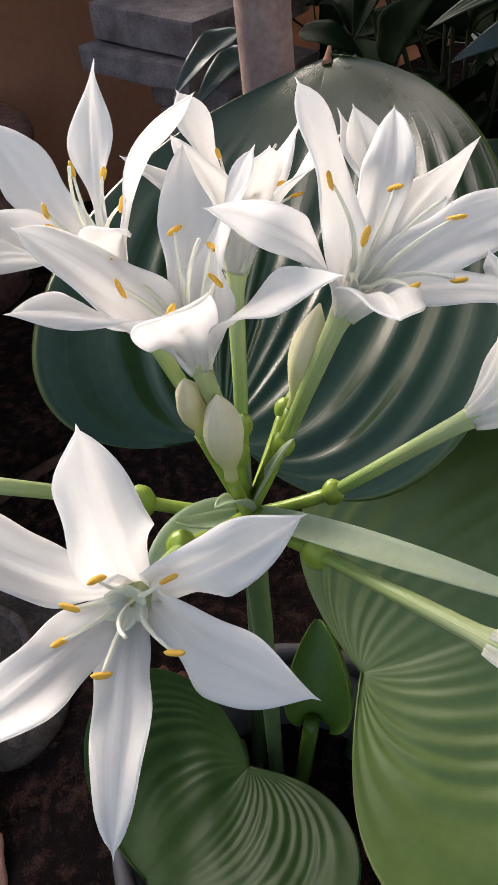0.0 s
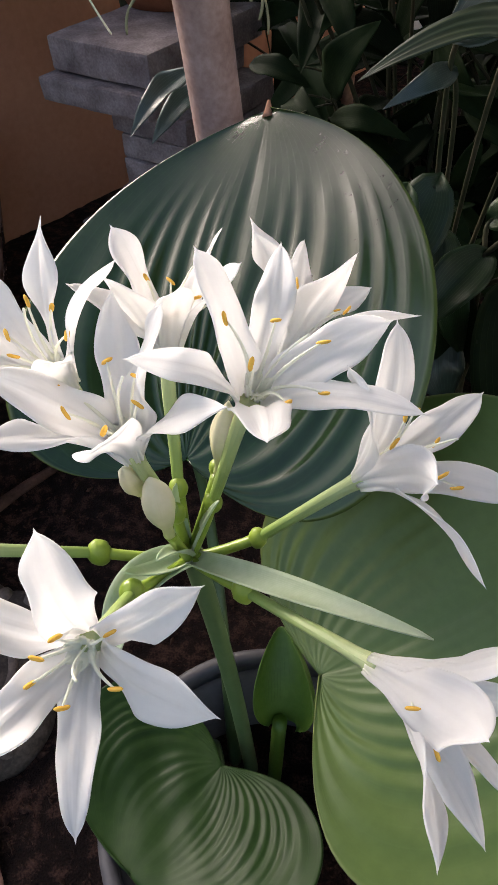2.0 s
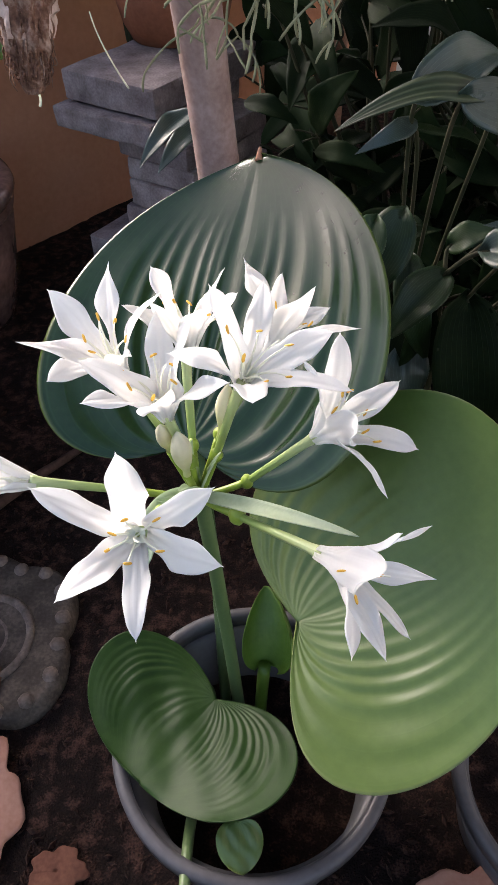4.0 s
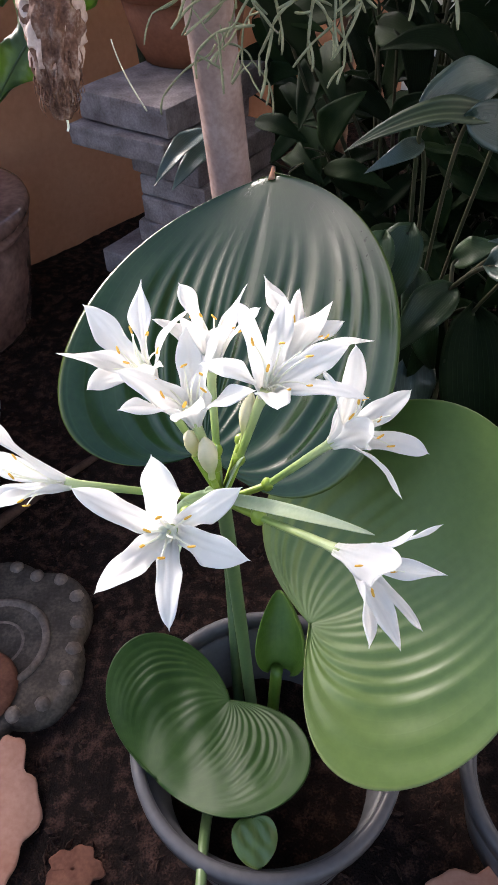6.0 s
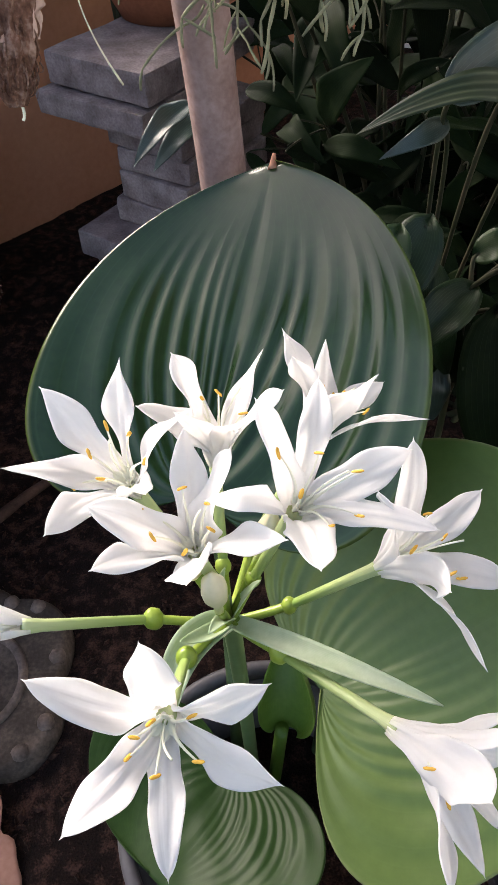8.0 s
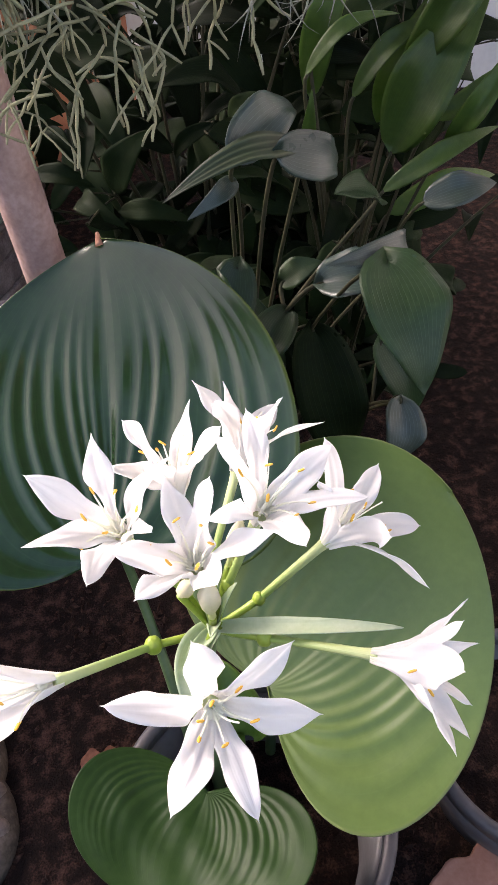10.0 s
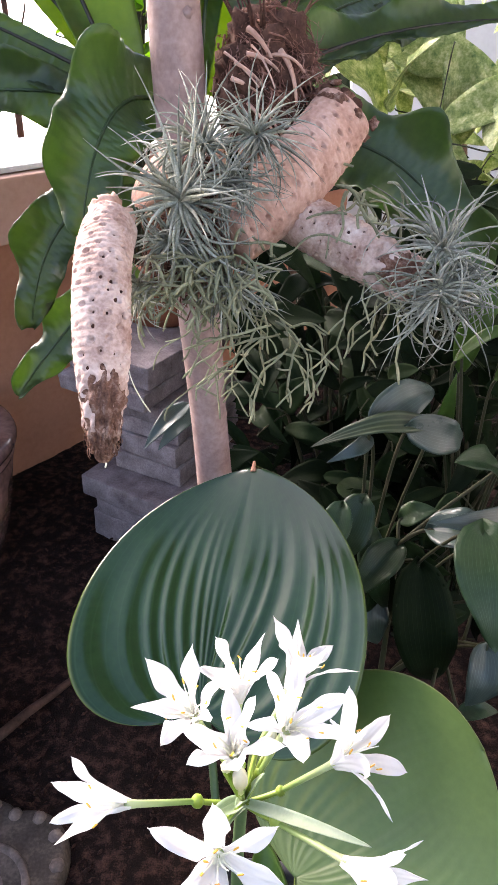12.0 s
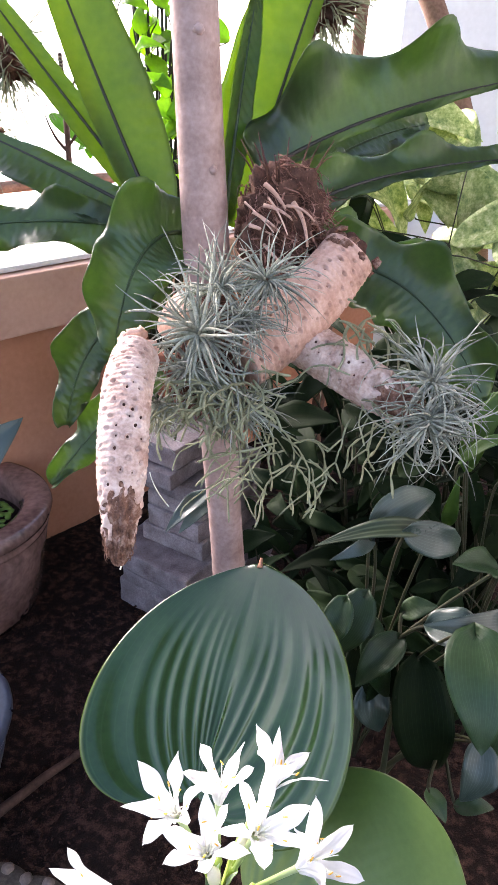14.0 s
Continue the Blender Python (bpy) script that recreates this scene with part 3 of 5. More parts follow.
FLOWERS = [
    # front, facing the viewer
    dict(base=(-0.0185, 0.0901, 0.6091), axis=(-0.06, -0.70, 0.72), ovary=(-0.0142, 0.1275, 0.5760), seed=1,
         petals=[(-143, 50, 48, 0.00, 7.5), (-88, 59, 48, 0.00, 6.0), (-17, 58, 48, 0.00, 7.5), (29, 58, 50, 0.00, 6.0), (92, 49, 48, 0.00, 7.5), (150, 65, 52, 0.00, 6.0)]),
    # rear left
    dict(base=(-0.0291, 0.1672, 0.6405), axis=(-0.30, -0.13, 0.94), ovary=(-0.0060, 0.1600, 0.5900), seed=2,
         petals=[(-169, 41, 49, 0.00, 6.0), (-107, 46, 54, 0.00, 6.0), (-51, 48, 39, 0.00, 6.0), (-2, 47, 54, 0.00, 7.5), (66, 39, 50, 0.00, 6.0), (126, 50, 51, 0.00, 6.4)]),
    # rear middle
    dict(base=(0.0038, 0.1859, 0.6340), axis=(0.17, 0.38, 0.91), ovary=(0.0030, 0.1600, 0.5920), seed=3,
         petals=[(-166, 59, 41, 0.00, 7.5), (-83, 50, 45, 0.00, 6.0), (-25, 35, 42, 0.00, 7.5), (48, 27, 47, 0.00, 6.0), (167, 30, 46, 0.00, 7.5), (-125, 50, 44, 0.00, 6.0)]),
    # rear right
    dict(base=(0.0457, 0.2064, 0.6167), axis=(0.50, 0.45, 0.74), ovary=(0.0167, 0.1788, 0.5808), seed=4,
         petals=[(-140, 51, 51, 0.00, 6.0), (-80, 33, 49, 0.00, 7.5), (-20, 51, 52, 0.00, 4.0), (46, 43, 50, 0.00, 6.0), (107, 39, 53, 0.00, 7.5), (160, 44, 52, 0.00, 7.5)]),
    # middle right
    dict(base=(0.0309, 0.1460, 0.6458), axis=(0.35, -0.16, 0.92), ovary=(0.0152, 0.1542, 0.5896), seed=5,
         petals=[(-164, 64, 48, 0.00, 4.3), (-101, 54, 44, 0.00, 7.5), (-19, 63, 51, 0.00, 5.2), (21, 51, 47, 0.00, 6.8), (84, 64, 51, 0.00, 5.4), (139, 47, 47, 0.00, 6.2)]),
    # right
    dict(base=(0.0676, 0.1418, 0.6140), axis=(0.69, -0.14, 0.71), ovary=(0.0306, 0.1502, 0.5721), seed=6,
         petals=[(-126, 44, 46, 0.00, 7.5), (-83, 61, 54, 0.00, 4.8), (-17, 51, 48, 0.00, 7.5), (43, 54, 52, 0.00, 6.0), (108, 54, 50, 0.00, 7.5), (167, 57, 47, 0.00, 6.0)]),
    # lower right, seen from the side
    dict(base=(0.0645, 0.0863, 0.5898), axis=(0.72, -0.67, 0.19), ovary=(0.0245, 0.1304, 0.5681), seed=7,
         petals=[(-160, 44, 53, 0.00, 4.8), (-112, 38, 52, 0.00, 5.6), (-73, 43, 54, 0.00, 4.8), (-20, 37, 51, 0.00, 5.6), (30, 44, 49, 0.00, 4.8), (87, 39, 47, 0.00, 4.8), (132, 37, 49, 0.00, 9.0)]),
    # left, on a long stalk
    dict(base=(-0.0782, 0.1347, 0.5990), axis=(-0.93, -0.13, 0.35), ovary=(-0.0289, 0.1493, 0.5706), seed=8,
         petals=[(-119, 28, 49, 0.00, 6.6), (23, 38, 53, 0.00, 4.6), (86, 17, 50, 0.00, 6.6), (165, 41, 54, 0.00, 4.6)]),
    # middle, nearest above the buds
    dict(base=(-0.0052, 0.1355, 0.6400), axis=(-0.08, -0.16, 0.98), ovary=(0.0020, 0.1500, 0.5900), seed=9,
         petals=[(-149, 47, 46, 0.00, 6.0), (-86, 37, 46, 0.00, 7.5), (-22, 50, 46, 0.00, 5.4), (46, 34, 45, 0.00, 7.5), (89, 49, 45, 0.00, 6.0), (173, 42, 46, 0.00, 7.5)]),
]
for f in FLOWERS:
    flower(**f)


def bud(base, top, r, seed):
    base, top = np.array(base), np.array(top)
    u = np.linspace(0, 1, 15)
    prof = r * np.maximum(np.sin(np.pi * u**1.25) ** 0.95, 0.35 * (1 - u)) + 0.0003
    ob = part("flower_bud", tube(Geo(), base + (top - base) * u[:, None], prof, 16, lambda q, ang: 1 + 0.07 * np.cos(6 * ang)), BUD, lily, "closed pale green flower bud")
    part("pedicel", tube(Geo(), bezier([UMBEL, (UMBEL + base) / 2, base], 8), 0.002, 10), OVARY, ob)


bud((0.0005, 0.1385, 0.593), (-0.0012, 0.1345, 0.627), 0.0050, 1)
bud((-0.0093, 0.158, 0.591), (-0.0085, 0.1345, 0.632), 0.0038, 2)
bud((0.018, 0.158, 0.600), (0.024, 0.152, 0.640), 0.0042, 3)


def bract(a, c, b, width, seed, side=(0, 0, 1)):
    a, c, b = np.array(a), np.array(c), np.array(b)

    def fn(U, V):
        u = U[..., None]
        p = (1 - u) ** 2 * a + 2 * u * (1 - u) * c + u**2 * b
        t = unit(2 * (1 - u) * (c - a) + 2 * u * (b - c))
        sd = unit(np.cross(t, side))
        n = np.cross(sd, t)
        w = width * (np.sin(np.pi * (0.12 + 0.88 * U) ** 0.8) ** 0.7 + 0.02)
        return p + sd * (V * w)[..., None] + n * (0.5 * V**2 * w)[..., None]

    part("bract", sheet(Geo(), fn, 20, 8, 0.0005), BRACT, lily, "pale green papery bract")


bract(UMBEL, (0.040, 0.118, 0.585), (0.0798, 0.0926, 0.5948), 0.0050, 1)
bract(UMBEL, (-0.022, 0.135, 0.575), (-0.022, 0.108, 0.560), 0.0080, 2)
bract(UMBEL, (-0.01, 0.135, 0.572), (-0.016, 0.130, 0.585), 0.004, 3)
bract(UMBEL, (0.012, 0.15, 0.585), (0.018, 0.148, 0.598), 0.003, 4)
bract(UMBEL, (0.002, 0.14, 0.585), (-0.004, 0.13, 0.590), 0.0035, 5)
bract(UMBEL, (0.0, 0.155, 0.585), (0.004, 0.150, 0.606), 0.003, 6)

STEM_FOOT = np.array((0.014, 0.236, 0.085))
part("scape", tube(Geo(), bezier([STEM_FOOT, (0.008, 0.225, 0.33), UMBEL + np.array((0, 0.004, 0.004))], 24), np.linspace(0.0066, 0.0046, 25), 16), SCAPE, lily, "upright green flower stem")


def big_leaf(origin, tip, normal, half, back, pleats, pleat, cup, droop, material, foot, label, seed=0, fore=0.62, twist=0.0, thick=0.0012, near=0.95, wide=1.0, fan=0.0):
    """A broad heart-shaped leaf whose veins bow from the stalk to the tip; foot: where its stalk starts."""
    origin, tip, normal = (np.array(q, float) for q in (origin, tip, normal))
    length = np.linalg.norm(tip - origin)
    y = unit(tip - origin)
    z = unit(normal - y * (normal @ y))
    x = np.cross(y, z)
    rnd = random.Random(seed)
    ph = rnd.uniform(0, 6)

    def fn(U, V):
        a = np.abs(V)
        b1, b2, b3 = 3 * (1 - U) ** 2 * U, 3 * (1 - U) * U**2, U**3
        px = V * half * 1.36 * (b1 * near * (1 - fan * (1 - a**2)) + b2 * wide)
        py = b1 * (-back * a**1.4 + 0.30 * length * (1 - a)) + b2 * length * (fore * a + 0.68 * (1 - a)) + b3 * length
        inner = np.sin(np.pi * U) ** 0.6 * (1 - a**6)
        gap = (b1 * near + b2 * wide) / 0.75
        wave = np.pi * pleats * (V + 0.05 * np.sin(5 * V + ph) + 0.02 * np.sin(13 * V + 2 * ph)) + 0.7 * np.sin(4 * U + ph + 2 * V)
        fold = 0.62 * np.sin(wave) ** 2 + 0.38 * (1 - np.abs(np.cos(wave)))
        pz = 1.05 * pleat * fold * inner * gap**0.75 * np.clip(a / 0.42, 0.22, 1.35) * (0.86 + 0.14 * np.sin(6 * V + 4 * U + ph)) * np.clip(1.9 * (1 - U) - 0.4, 0, 1)
        pz = pz + 0.0016 * np.sin(9 * px / half + 7 * py / length + ph) * np.sin(6 * py / length + 2 * ph) * inner
        pz = pz + cup * px**2 / half - droop * (py / length) ** 2 * length + twist * px * py / length
        pz = pz + 0.0025 * np.sin(11 * U + ph + 2 * V) * a**4
        pz = pz - 0.014 * half * np.exp(-((V / 0.06) ** 2)) * gap * np.clip(1.6 * (1 - U), 0, 1)
        return origin + px[..., None] * x + py[..., None] * y + pz[..., None] * z

    ob = part("leaf", sheet(Geo(), fn, 44, 150, thick), material, lily, label)
    foot = np.array(foot, float)
    path = bezier([foot, foot + np.array((0, 0, 0.12)), origin - z * 0.05 - np.array((0, 0, 0.05)), origin + y * 0.01 - z * 0.002], 24)
    part("leaf_stalk", tube(Geo(), path, np.linspace(0.0062, 0.004, 25), 12, lambda q, ang: 1 - 0.15 * np.cos(ang)), PETIOLE, ob)
    return ob


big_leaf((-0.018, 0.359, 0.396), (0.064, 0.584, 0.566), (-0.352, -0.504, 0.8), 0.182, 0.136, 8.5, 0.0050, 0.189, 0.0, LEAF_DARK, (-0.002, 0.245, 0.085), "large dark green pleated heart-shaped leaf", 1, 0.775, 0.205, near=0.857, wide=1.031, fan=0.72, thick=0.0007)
big_leaf((0.073, 0.235, 0.28), (0.281, 0.26, 0.356), (-0.512, -0.162, 0.725), 0.167, 0.114, 10.5, 0.0034, 0.12, -0.479, LEAF_MID_SHEEN, (0.080, 0.25, 0.085), "large mid green pleated heart-shaped leaf", 2, 0.976, -0.68, near=1.112, wide=0.738, fan=0.25)
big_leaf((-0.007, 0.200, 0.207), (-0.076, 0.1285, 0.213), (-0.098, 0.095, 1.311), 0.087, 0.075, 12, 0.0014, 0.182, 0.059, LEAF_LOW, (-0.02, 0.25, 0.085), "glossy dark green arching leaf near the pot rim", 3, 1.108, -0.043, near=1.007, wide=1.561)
big_leaf((0.010, 0.092, 0.205), (0.012, 0.054, 0.198), (0, -0.2, 1.0), 0.020, 0.008, 5, 0.0003, 0, 0.1, LEAF_MID_SHEEN, (0.012, 0.14, 0.085), "small pale green leaf over the pot rim", 4, 0.8, thick=0.0008)
part("leaf_stalk", tube(Geo(), bezier([(-0.030, 0.15, 0.10), (-0.034, 0.10, 0.215), (-0.038, 0.03, 0.215), (-0.040, -0.10, 0.16)], 20), np.linspace(0.0055, 0.004, 21), 10), SCAPE, lily, "long green stalk bent over the pot rim")
part("leaf_tip", tube(Geo(), bezier([(0.0625, 0.578, 0.562), (0.0635, 0.583, 0.566), (0.0645, 0.588, 0.571)], 6), np.linspace(0.0045, 0.0015, 7), 8), TERRACOTTA, lily, "dried orange leaf tip")


def rolled_leaf():
    """The young leaf that is still half rolled up."""

    def fn(U, V):
        w = 0.026 * np.clip(np.sin(np.pi * (0.04 + 0.95 * U) ** 0.75), 0, 1) ** 0.6
        ang = V * np.where(V > 0, 2.1, 1.3)
        x = 0.044 + 0.004 * U + w * np.sin(ang)
        deep = w * (1 - np.cos(ang)) + 0.006 * np.sin(np.pi * U)
        y = 0.245 + 0.05 * U - 0.8 * deep
        z = 0.180 + 0.070 * U + 0.5 * deep
        return np.stack([x, y, z], -1)

    ob = part("young_leaf", sheet(Geo(), fn, 24, 24, 0.0008), LEAF_YOUNG, lily, "small bright green half-rolled young leaf")
    part("leaf_stalk", tube(Geo(), bezier([(0.034, 0.225, 0.085), (0.038, 0.232, 0.14), (0.042, 0.24, 0.19)], 8), 0.0065, 12), LEAF_YOUNG, ob)


rolled_leaf()

# ---- pots and ground things ----
POT_C = (0.027, 0.172, 0.0)


def flower_pot(centre, r, h, material, name, label, soil_z, taper=0.78, rim=0.012, lip=0.018):
    ob = thing(name, centre, label, "pot")
    prof = [(0.001, 0.001), (r * taper, 0.001), (r * 0.965, h - lip), (r, h - lip), (r, h - 0.003), (r - 0.003, h), (r - rim + 0.003, h), (r - rim, h - 0.003), (r - rim - 0.006, h - lip), (r * taper - 0.008, 0.01), (0.001, 0.01)]
    part("body", lathe(Geo(), prof[:3] + prof[8:], centre, 72), material, ob)
    part("rim", lathe(Geo(), [(r * 0.95, h - lip)] + prof[3:8] + [(r - rim, h - lip)], centre, 72), material, ob)
    g = Geo()

    def fn(U, V):
        rad, a = (r - rim - 0.004) * U, V * np.pi
        x, y = centre[0] + rad * np.cos(a), centre[1] + rad * np.sin(a)
        z = np.array([[0.004 * noise.noise(Vector((p * 60, q * 60, 0))) for p, q in zip(rx, ry)] for rx, ry in zip(x, y)])
        return np.stack([x, y, soil_z + z], -1)

    sheet(g, fn, 20, 60, 0.003)
    tagged(part("potting_soil", g, SOIL), "dark moist potting soil in the pot", "soil", kind="stuff")
    return ob


flower_pot(POT_C, 0.132, 0.20, PLASTIC, "flower_pot", "grey plastic flower pot holding the lily", 0.095)
flower_pot((0.345, 0.13, 0), 0.125, 0.14, PLASTIC, "flower_pot", "grey plastic flower pot beside the lily's pot", 0.10)


def jar(centre, r, h, name, label, material, fill, fill_z):
    ob = thing(name, centre, label, "pot")
    prof = [(0.001, 0.001), (r * 0.72, 0.001), (r * 0.78, 0.03), (r * 0.90, h * 0.6), (r * 0.93, h * 0.74), (r * 0.89, h * 0.79), (r * 0.955, h * 0.82), (r * 0.965, h * 0.85), (r * 0.925, h * 0.875), (r * 0.985, h * 0.905), (r, h * 0.945), (r * 0.985, h * 0.985), (r * 0.94, h), (r * 0.78, h), (r * 0.72, h * 0.97), (r * 0.70, h * 0.85), (r * 0.72, h * 0.6), (r * 0.5, 0.03), (0.001, 0.03)]
    part("body", lathe(Geo(), prof, centre, 72, 0.008), material, ob)
    part("fill", lathe(Geo(), [(0.001, fill_z), (r * 0.73, fill_z), (r * 0.70, fill_z - 0.01), (0.001, fill_z - 0.01)], centre, 48), fill, ob)
    return ob


jar((-0.60, 1.17, 0), 0.232, 0.286, "water_jar", "brown glazed water jar with a thick rolled rim", GLAZE, WATER, 0.215)
g = Geo()
rnd = random.Random(21)
for i in range(260):
    a, q = rnd.uniform(0, 6.3), 0.145 * math.sqrt(rnd.random())
    ball(g, (-0.60 + q * math.cos(a), 1.17 + q * math.sin(a), 0.218 + 0.006 * rnd.random()), (rnd.uniform(0.005, 0.013), rnd.uniform(0.005, 0.011), 0.003), 0.3, 5, 8, i)
tagged(part("floating_plants", g, FLOATING), "tiny green leaves floating on the jar's water", "plant", kind="stuff")
jar((-0.535, 0.64, 0), 0.20, 0.20, "glazed_pot", "blue black glazed pot standing on the soil", BLUEPOT, SOIL, 0.12)


def pole():
    ob = thing("tree_pole", (-0.013, 0.735, 0), "smooth pinkish brown upright wooden pole", "pole")
    z = np.linspace(-0.02, 1.75, 60)
    path = np.stack([0.019 + 0.003 * np.sin(z * 5) - 0.062 * (z - 0.5), 0.735 + 0.003 * np.sin(z * 4 + 1), z], -1)
    part("trunk", tube(Geo(), path, 0.0285 + 0.002 * np.sin(z * 9), 28, lambda q, ang: 1 + 0.03 * np.sin(2 * ang + 9 * q)), BARK, ob)
    for zz, a in ((1.195, -1.45), (1.05, -1.2), (0.985, -1.9), (1.28, -0.4)):
        c = (0.019 - 0.062 * (zz - 0.5) + 0.029 * math.cos(a), 0.735 + 0.029 * math.sin(a), zz)
        part("knot", ball(Geo(), c, (0.006, 0.003, 0.006), 0.5, 10, 12, zz), BARK, ob)


pole()


def cork_stem(name, pts, r0, r1, material, label, pits=26, frayed=True, seed=0, hollow=False, rotten=False, broken=False):
    """A stubby pitted stem, frayed at its lower end."""
    pts = np.array(pts, float)
    ob = thing(name, tuple(pts[0]), label, "dead stem")
    n, sides = 240, 110
    path = bezier(pts, n)
    rnd = random.Random(seed)
    holes = [] if not rotten else [(0.70 + 0.05 * (i % 4), 1.05 * i, rnd.uniform(8, 20)) for i in range(6)]
    holes += [((i + 0.5) / pits + rnd.uniform(-0.01, 0.01), 2 * np.pi * ((k + 0.5 * (i % 2)) / 9) + rnd.uniform(-0.2, 0.2), rnd.uniform(0.6, 1.2)) for i in range(pits) for k in range(9)]
    length = np.linalg.norm(np.diff(path, axis=0), axis=1).sum()

    def shape(q, ang):
        s = 1 + 0.03 * np.abs(np.sin(q * pits * 1.5 * np.pi + 0.8 * np.sin(ang) + 0.5 * np.sin(3 * ang))) + 0.05 * np.sin(3 * ang + q * 5) + 0.10 * np.sin(np.pi * q)
        for hu, ha, hr in holes:
            du = (q - hu) * length / 0.0021
            if abs(du) < 3 * math.sqrt(max(1, hr)):
                da = np.angle(np.exp(1j * (ang - ha))) * r0 / 0.0024
                d2 = (du**2 + da**2) / hr
                s = s - (0.22 if hr < 3 else 0.5) * np.exp(-d2 * 0.9) + 0.05 * np.exp(-((np.sqrt(d2) - 1.5) ** 2) * 3)
        if frayed and q > 0.70:
            s = s - 1.9 * (q - 0.70) * (0.6 + 0.3 * np.sin(2 * ang + 1) + 0.25 * np.sin(5 * ang + 40 * q) + 0.2 * np.sin(13 * ang - 60 * q))
        return s

    u = np.linspace(0, 1, n + 1)
    cutoff = int(n * 0.94) if frayed else n + 1
    part("stem", tube(Geo(), path[:cutoff], (r0 + (r1 - r0) * u)[:cutoff], sides, lambda q, ang: shape(q * (cutoff - 1) / n, ang)), material, ob)
    g = Geo()
    tans, side = unit(np.gradient(path, axis=0)), None
    rings = []
    for t in tans:
        side = unit(np.cross(t, (0.31, 0.52, 0.8))) if side is None else unit(side - t * (side @ t))
        rings.append((side, np.cross(t, side)))
    # small dark balls over the pits put their inner shade into colour
    for hu, ha, hr in holes:
        if hr < 3 and hu < (0.86 if frayed else 0.99) and rnd.random() < 0.8:
            k = int(hu * n)
            o = math.cos(ha) * rings[k][0] + math.sin(ha) * rings[k][1]
            rad = (r0 + (r1 - r0) * hu) * (shape(hu, np.array([ha]))[0] + 0.015)
            ball(g, path[k] + o * rad, 0.0015 + 0.0014 * hr * rnd.random(), 0.4, 5, 7, ha)
    tagged(part("pit_shade", g, PIT_SHADE, ob, "dark brown balls standing in for the shade in the pits"), kind="stuff")
    if frayed:
        g = Geo()
        tan = unit(path[-1] - path[-8])
        back = int(n * 0.70)
        front = np.array((0.15, -1.0, 0.25))
        front = unit(front - tan * (front @ tan)) * r1 * 0.36
        core = np.concatenate([path[back:], path[-1] + tan * np.linspace(0.002, 0.014, 10)[:, None]]) + front
        k = np.linspace(0, 1, len(core))
        ragged = lambda q, ang: 1 + 0.10 * np.sin(9 * ang + 7 * q) + 0.07 * np.sin(17 * ang - 23 * q) + 0.05 * np.sin(31 * q + 3 * ang)
        tube(g, core, r1 * (0.97 + 0.05 * np.sin(20 * k)) * np.clip(0.50 + 1.6 * k, 0, 0.86) * (np.clip(1.02 - 0.90 * k**2.4, 0.04, 1) ** 0.6), 64, ragged)
        for i in range(420):
            p = path[-1 - rnd.randrange(0, 50)]
            o = unit([rnd.gauss(0, 1) for _ in range(3)])
            o = front + unit(o - tan * (o @ tan)) * r1 * rnd.uniform(0.45, 0.82)
            e = p + o * rnd.uniform(0.2, 1.0) + tan * rnd.uniform(0.005, 0.015)
            tube(g, bezier([p + o * 0.9, p + o * 1.1 + tan * 0.006, e], 4), np.linspace(1, 0.4, 5) * rnd.uniform(0.0003, 0.0010), 4)
        tagged(part("frayed_end", g, FRAY, ob, "frayed brown fibrous broken end"), kind="stuff")
    if broken:
        g = Geo()
        up = unit(path[0] - path[5])
        for i in range(30):
            o = unit([rnd.gauss(0, 1) for _ in range(3)])
            ball(g, path[0] + o * r0 * rnd.uniform(0.2, 0.9) + up * rnd.uniform(-0.01, 0.008), [rnd.uniform(0.003, 0.010) for _ in range(3)], 0.6, 7, 9, i)
        tagged(part("broken_top", g, CORK_PINK, ob, "crumbled brown broken top"), kind="stuff")
        tip = path[-1] + unit(path[-1] - path[-8]) * 0.010
        part("thread_root", tube(Geo(), bezier([tip, tip + np.array((0.004, -0.002, -0.010)), tip + np.array((0.001, -0.004, -0.014))], 8), 0.0009, 6), FILAMENT, ob, "thin white root")
        part("thread_root", tube(Geo(), bezier([(-0.085, 0.622, 0.685), (-0.082, 0.625, 0.66), (-0.072, 0.645, 0.63), (-0.064, 0.66, 0.607)], 16), np.linspace(0.0006, 0.0010, 17), 6), FILAMENT, ob, "thin white root")
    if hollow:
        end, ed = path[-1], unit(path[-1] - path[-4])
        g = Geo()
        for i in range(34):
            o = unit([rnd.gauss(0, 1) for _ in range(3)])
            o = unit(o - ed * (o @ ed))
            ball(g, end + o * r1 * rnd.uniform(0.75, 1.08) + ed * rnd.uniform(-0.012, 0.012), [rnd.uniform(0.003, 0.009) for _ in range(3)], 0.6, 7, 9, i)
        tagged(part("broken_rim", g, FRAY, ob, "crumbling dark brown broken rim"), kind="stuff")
        # the stem is solid; a dark lump paints its hollow's shade
        part("hollow_shade", ball(Geo(), path[-1] + unit(path[-1] - path[-4]) * 0.001, (r1 * 0.72, r1 * 0.45, r1 * 0.72), 0.3, 14, 20, seed), PIT_SHADE, ob, "dark lump standing in for the shade of the hollow end")
    return ob


cork_stem("cork_stem", [(-0.088, 0.570, 0.868), (-0.099, 0.535, 0.855), (-0.097, 0.450, 0.790), (-0.103, 0.440, 0.694)], 0.0255, 0.023, CORK, "pale pitted hanging stem with a frayed end", 24, True, 1, broken=True)
cork_stem("cork_stem", [(0.03, 0.60, 0.85), (0.08, 0.63, 0.87), (0.13, 0.67, 0.92), (0.165, 0.70, 0.955)], 0.036, 0.034, CORK_PINK, "pinkish pitted stem rising from the pole", 16, False, 2, True)
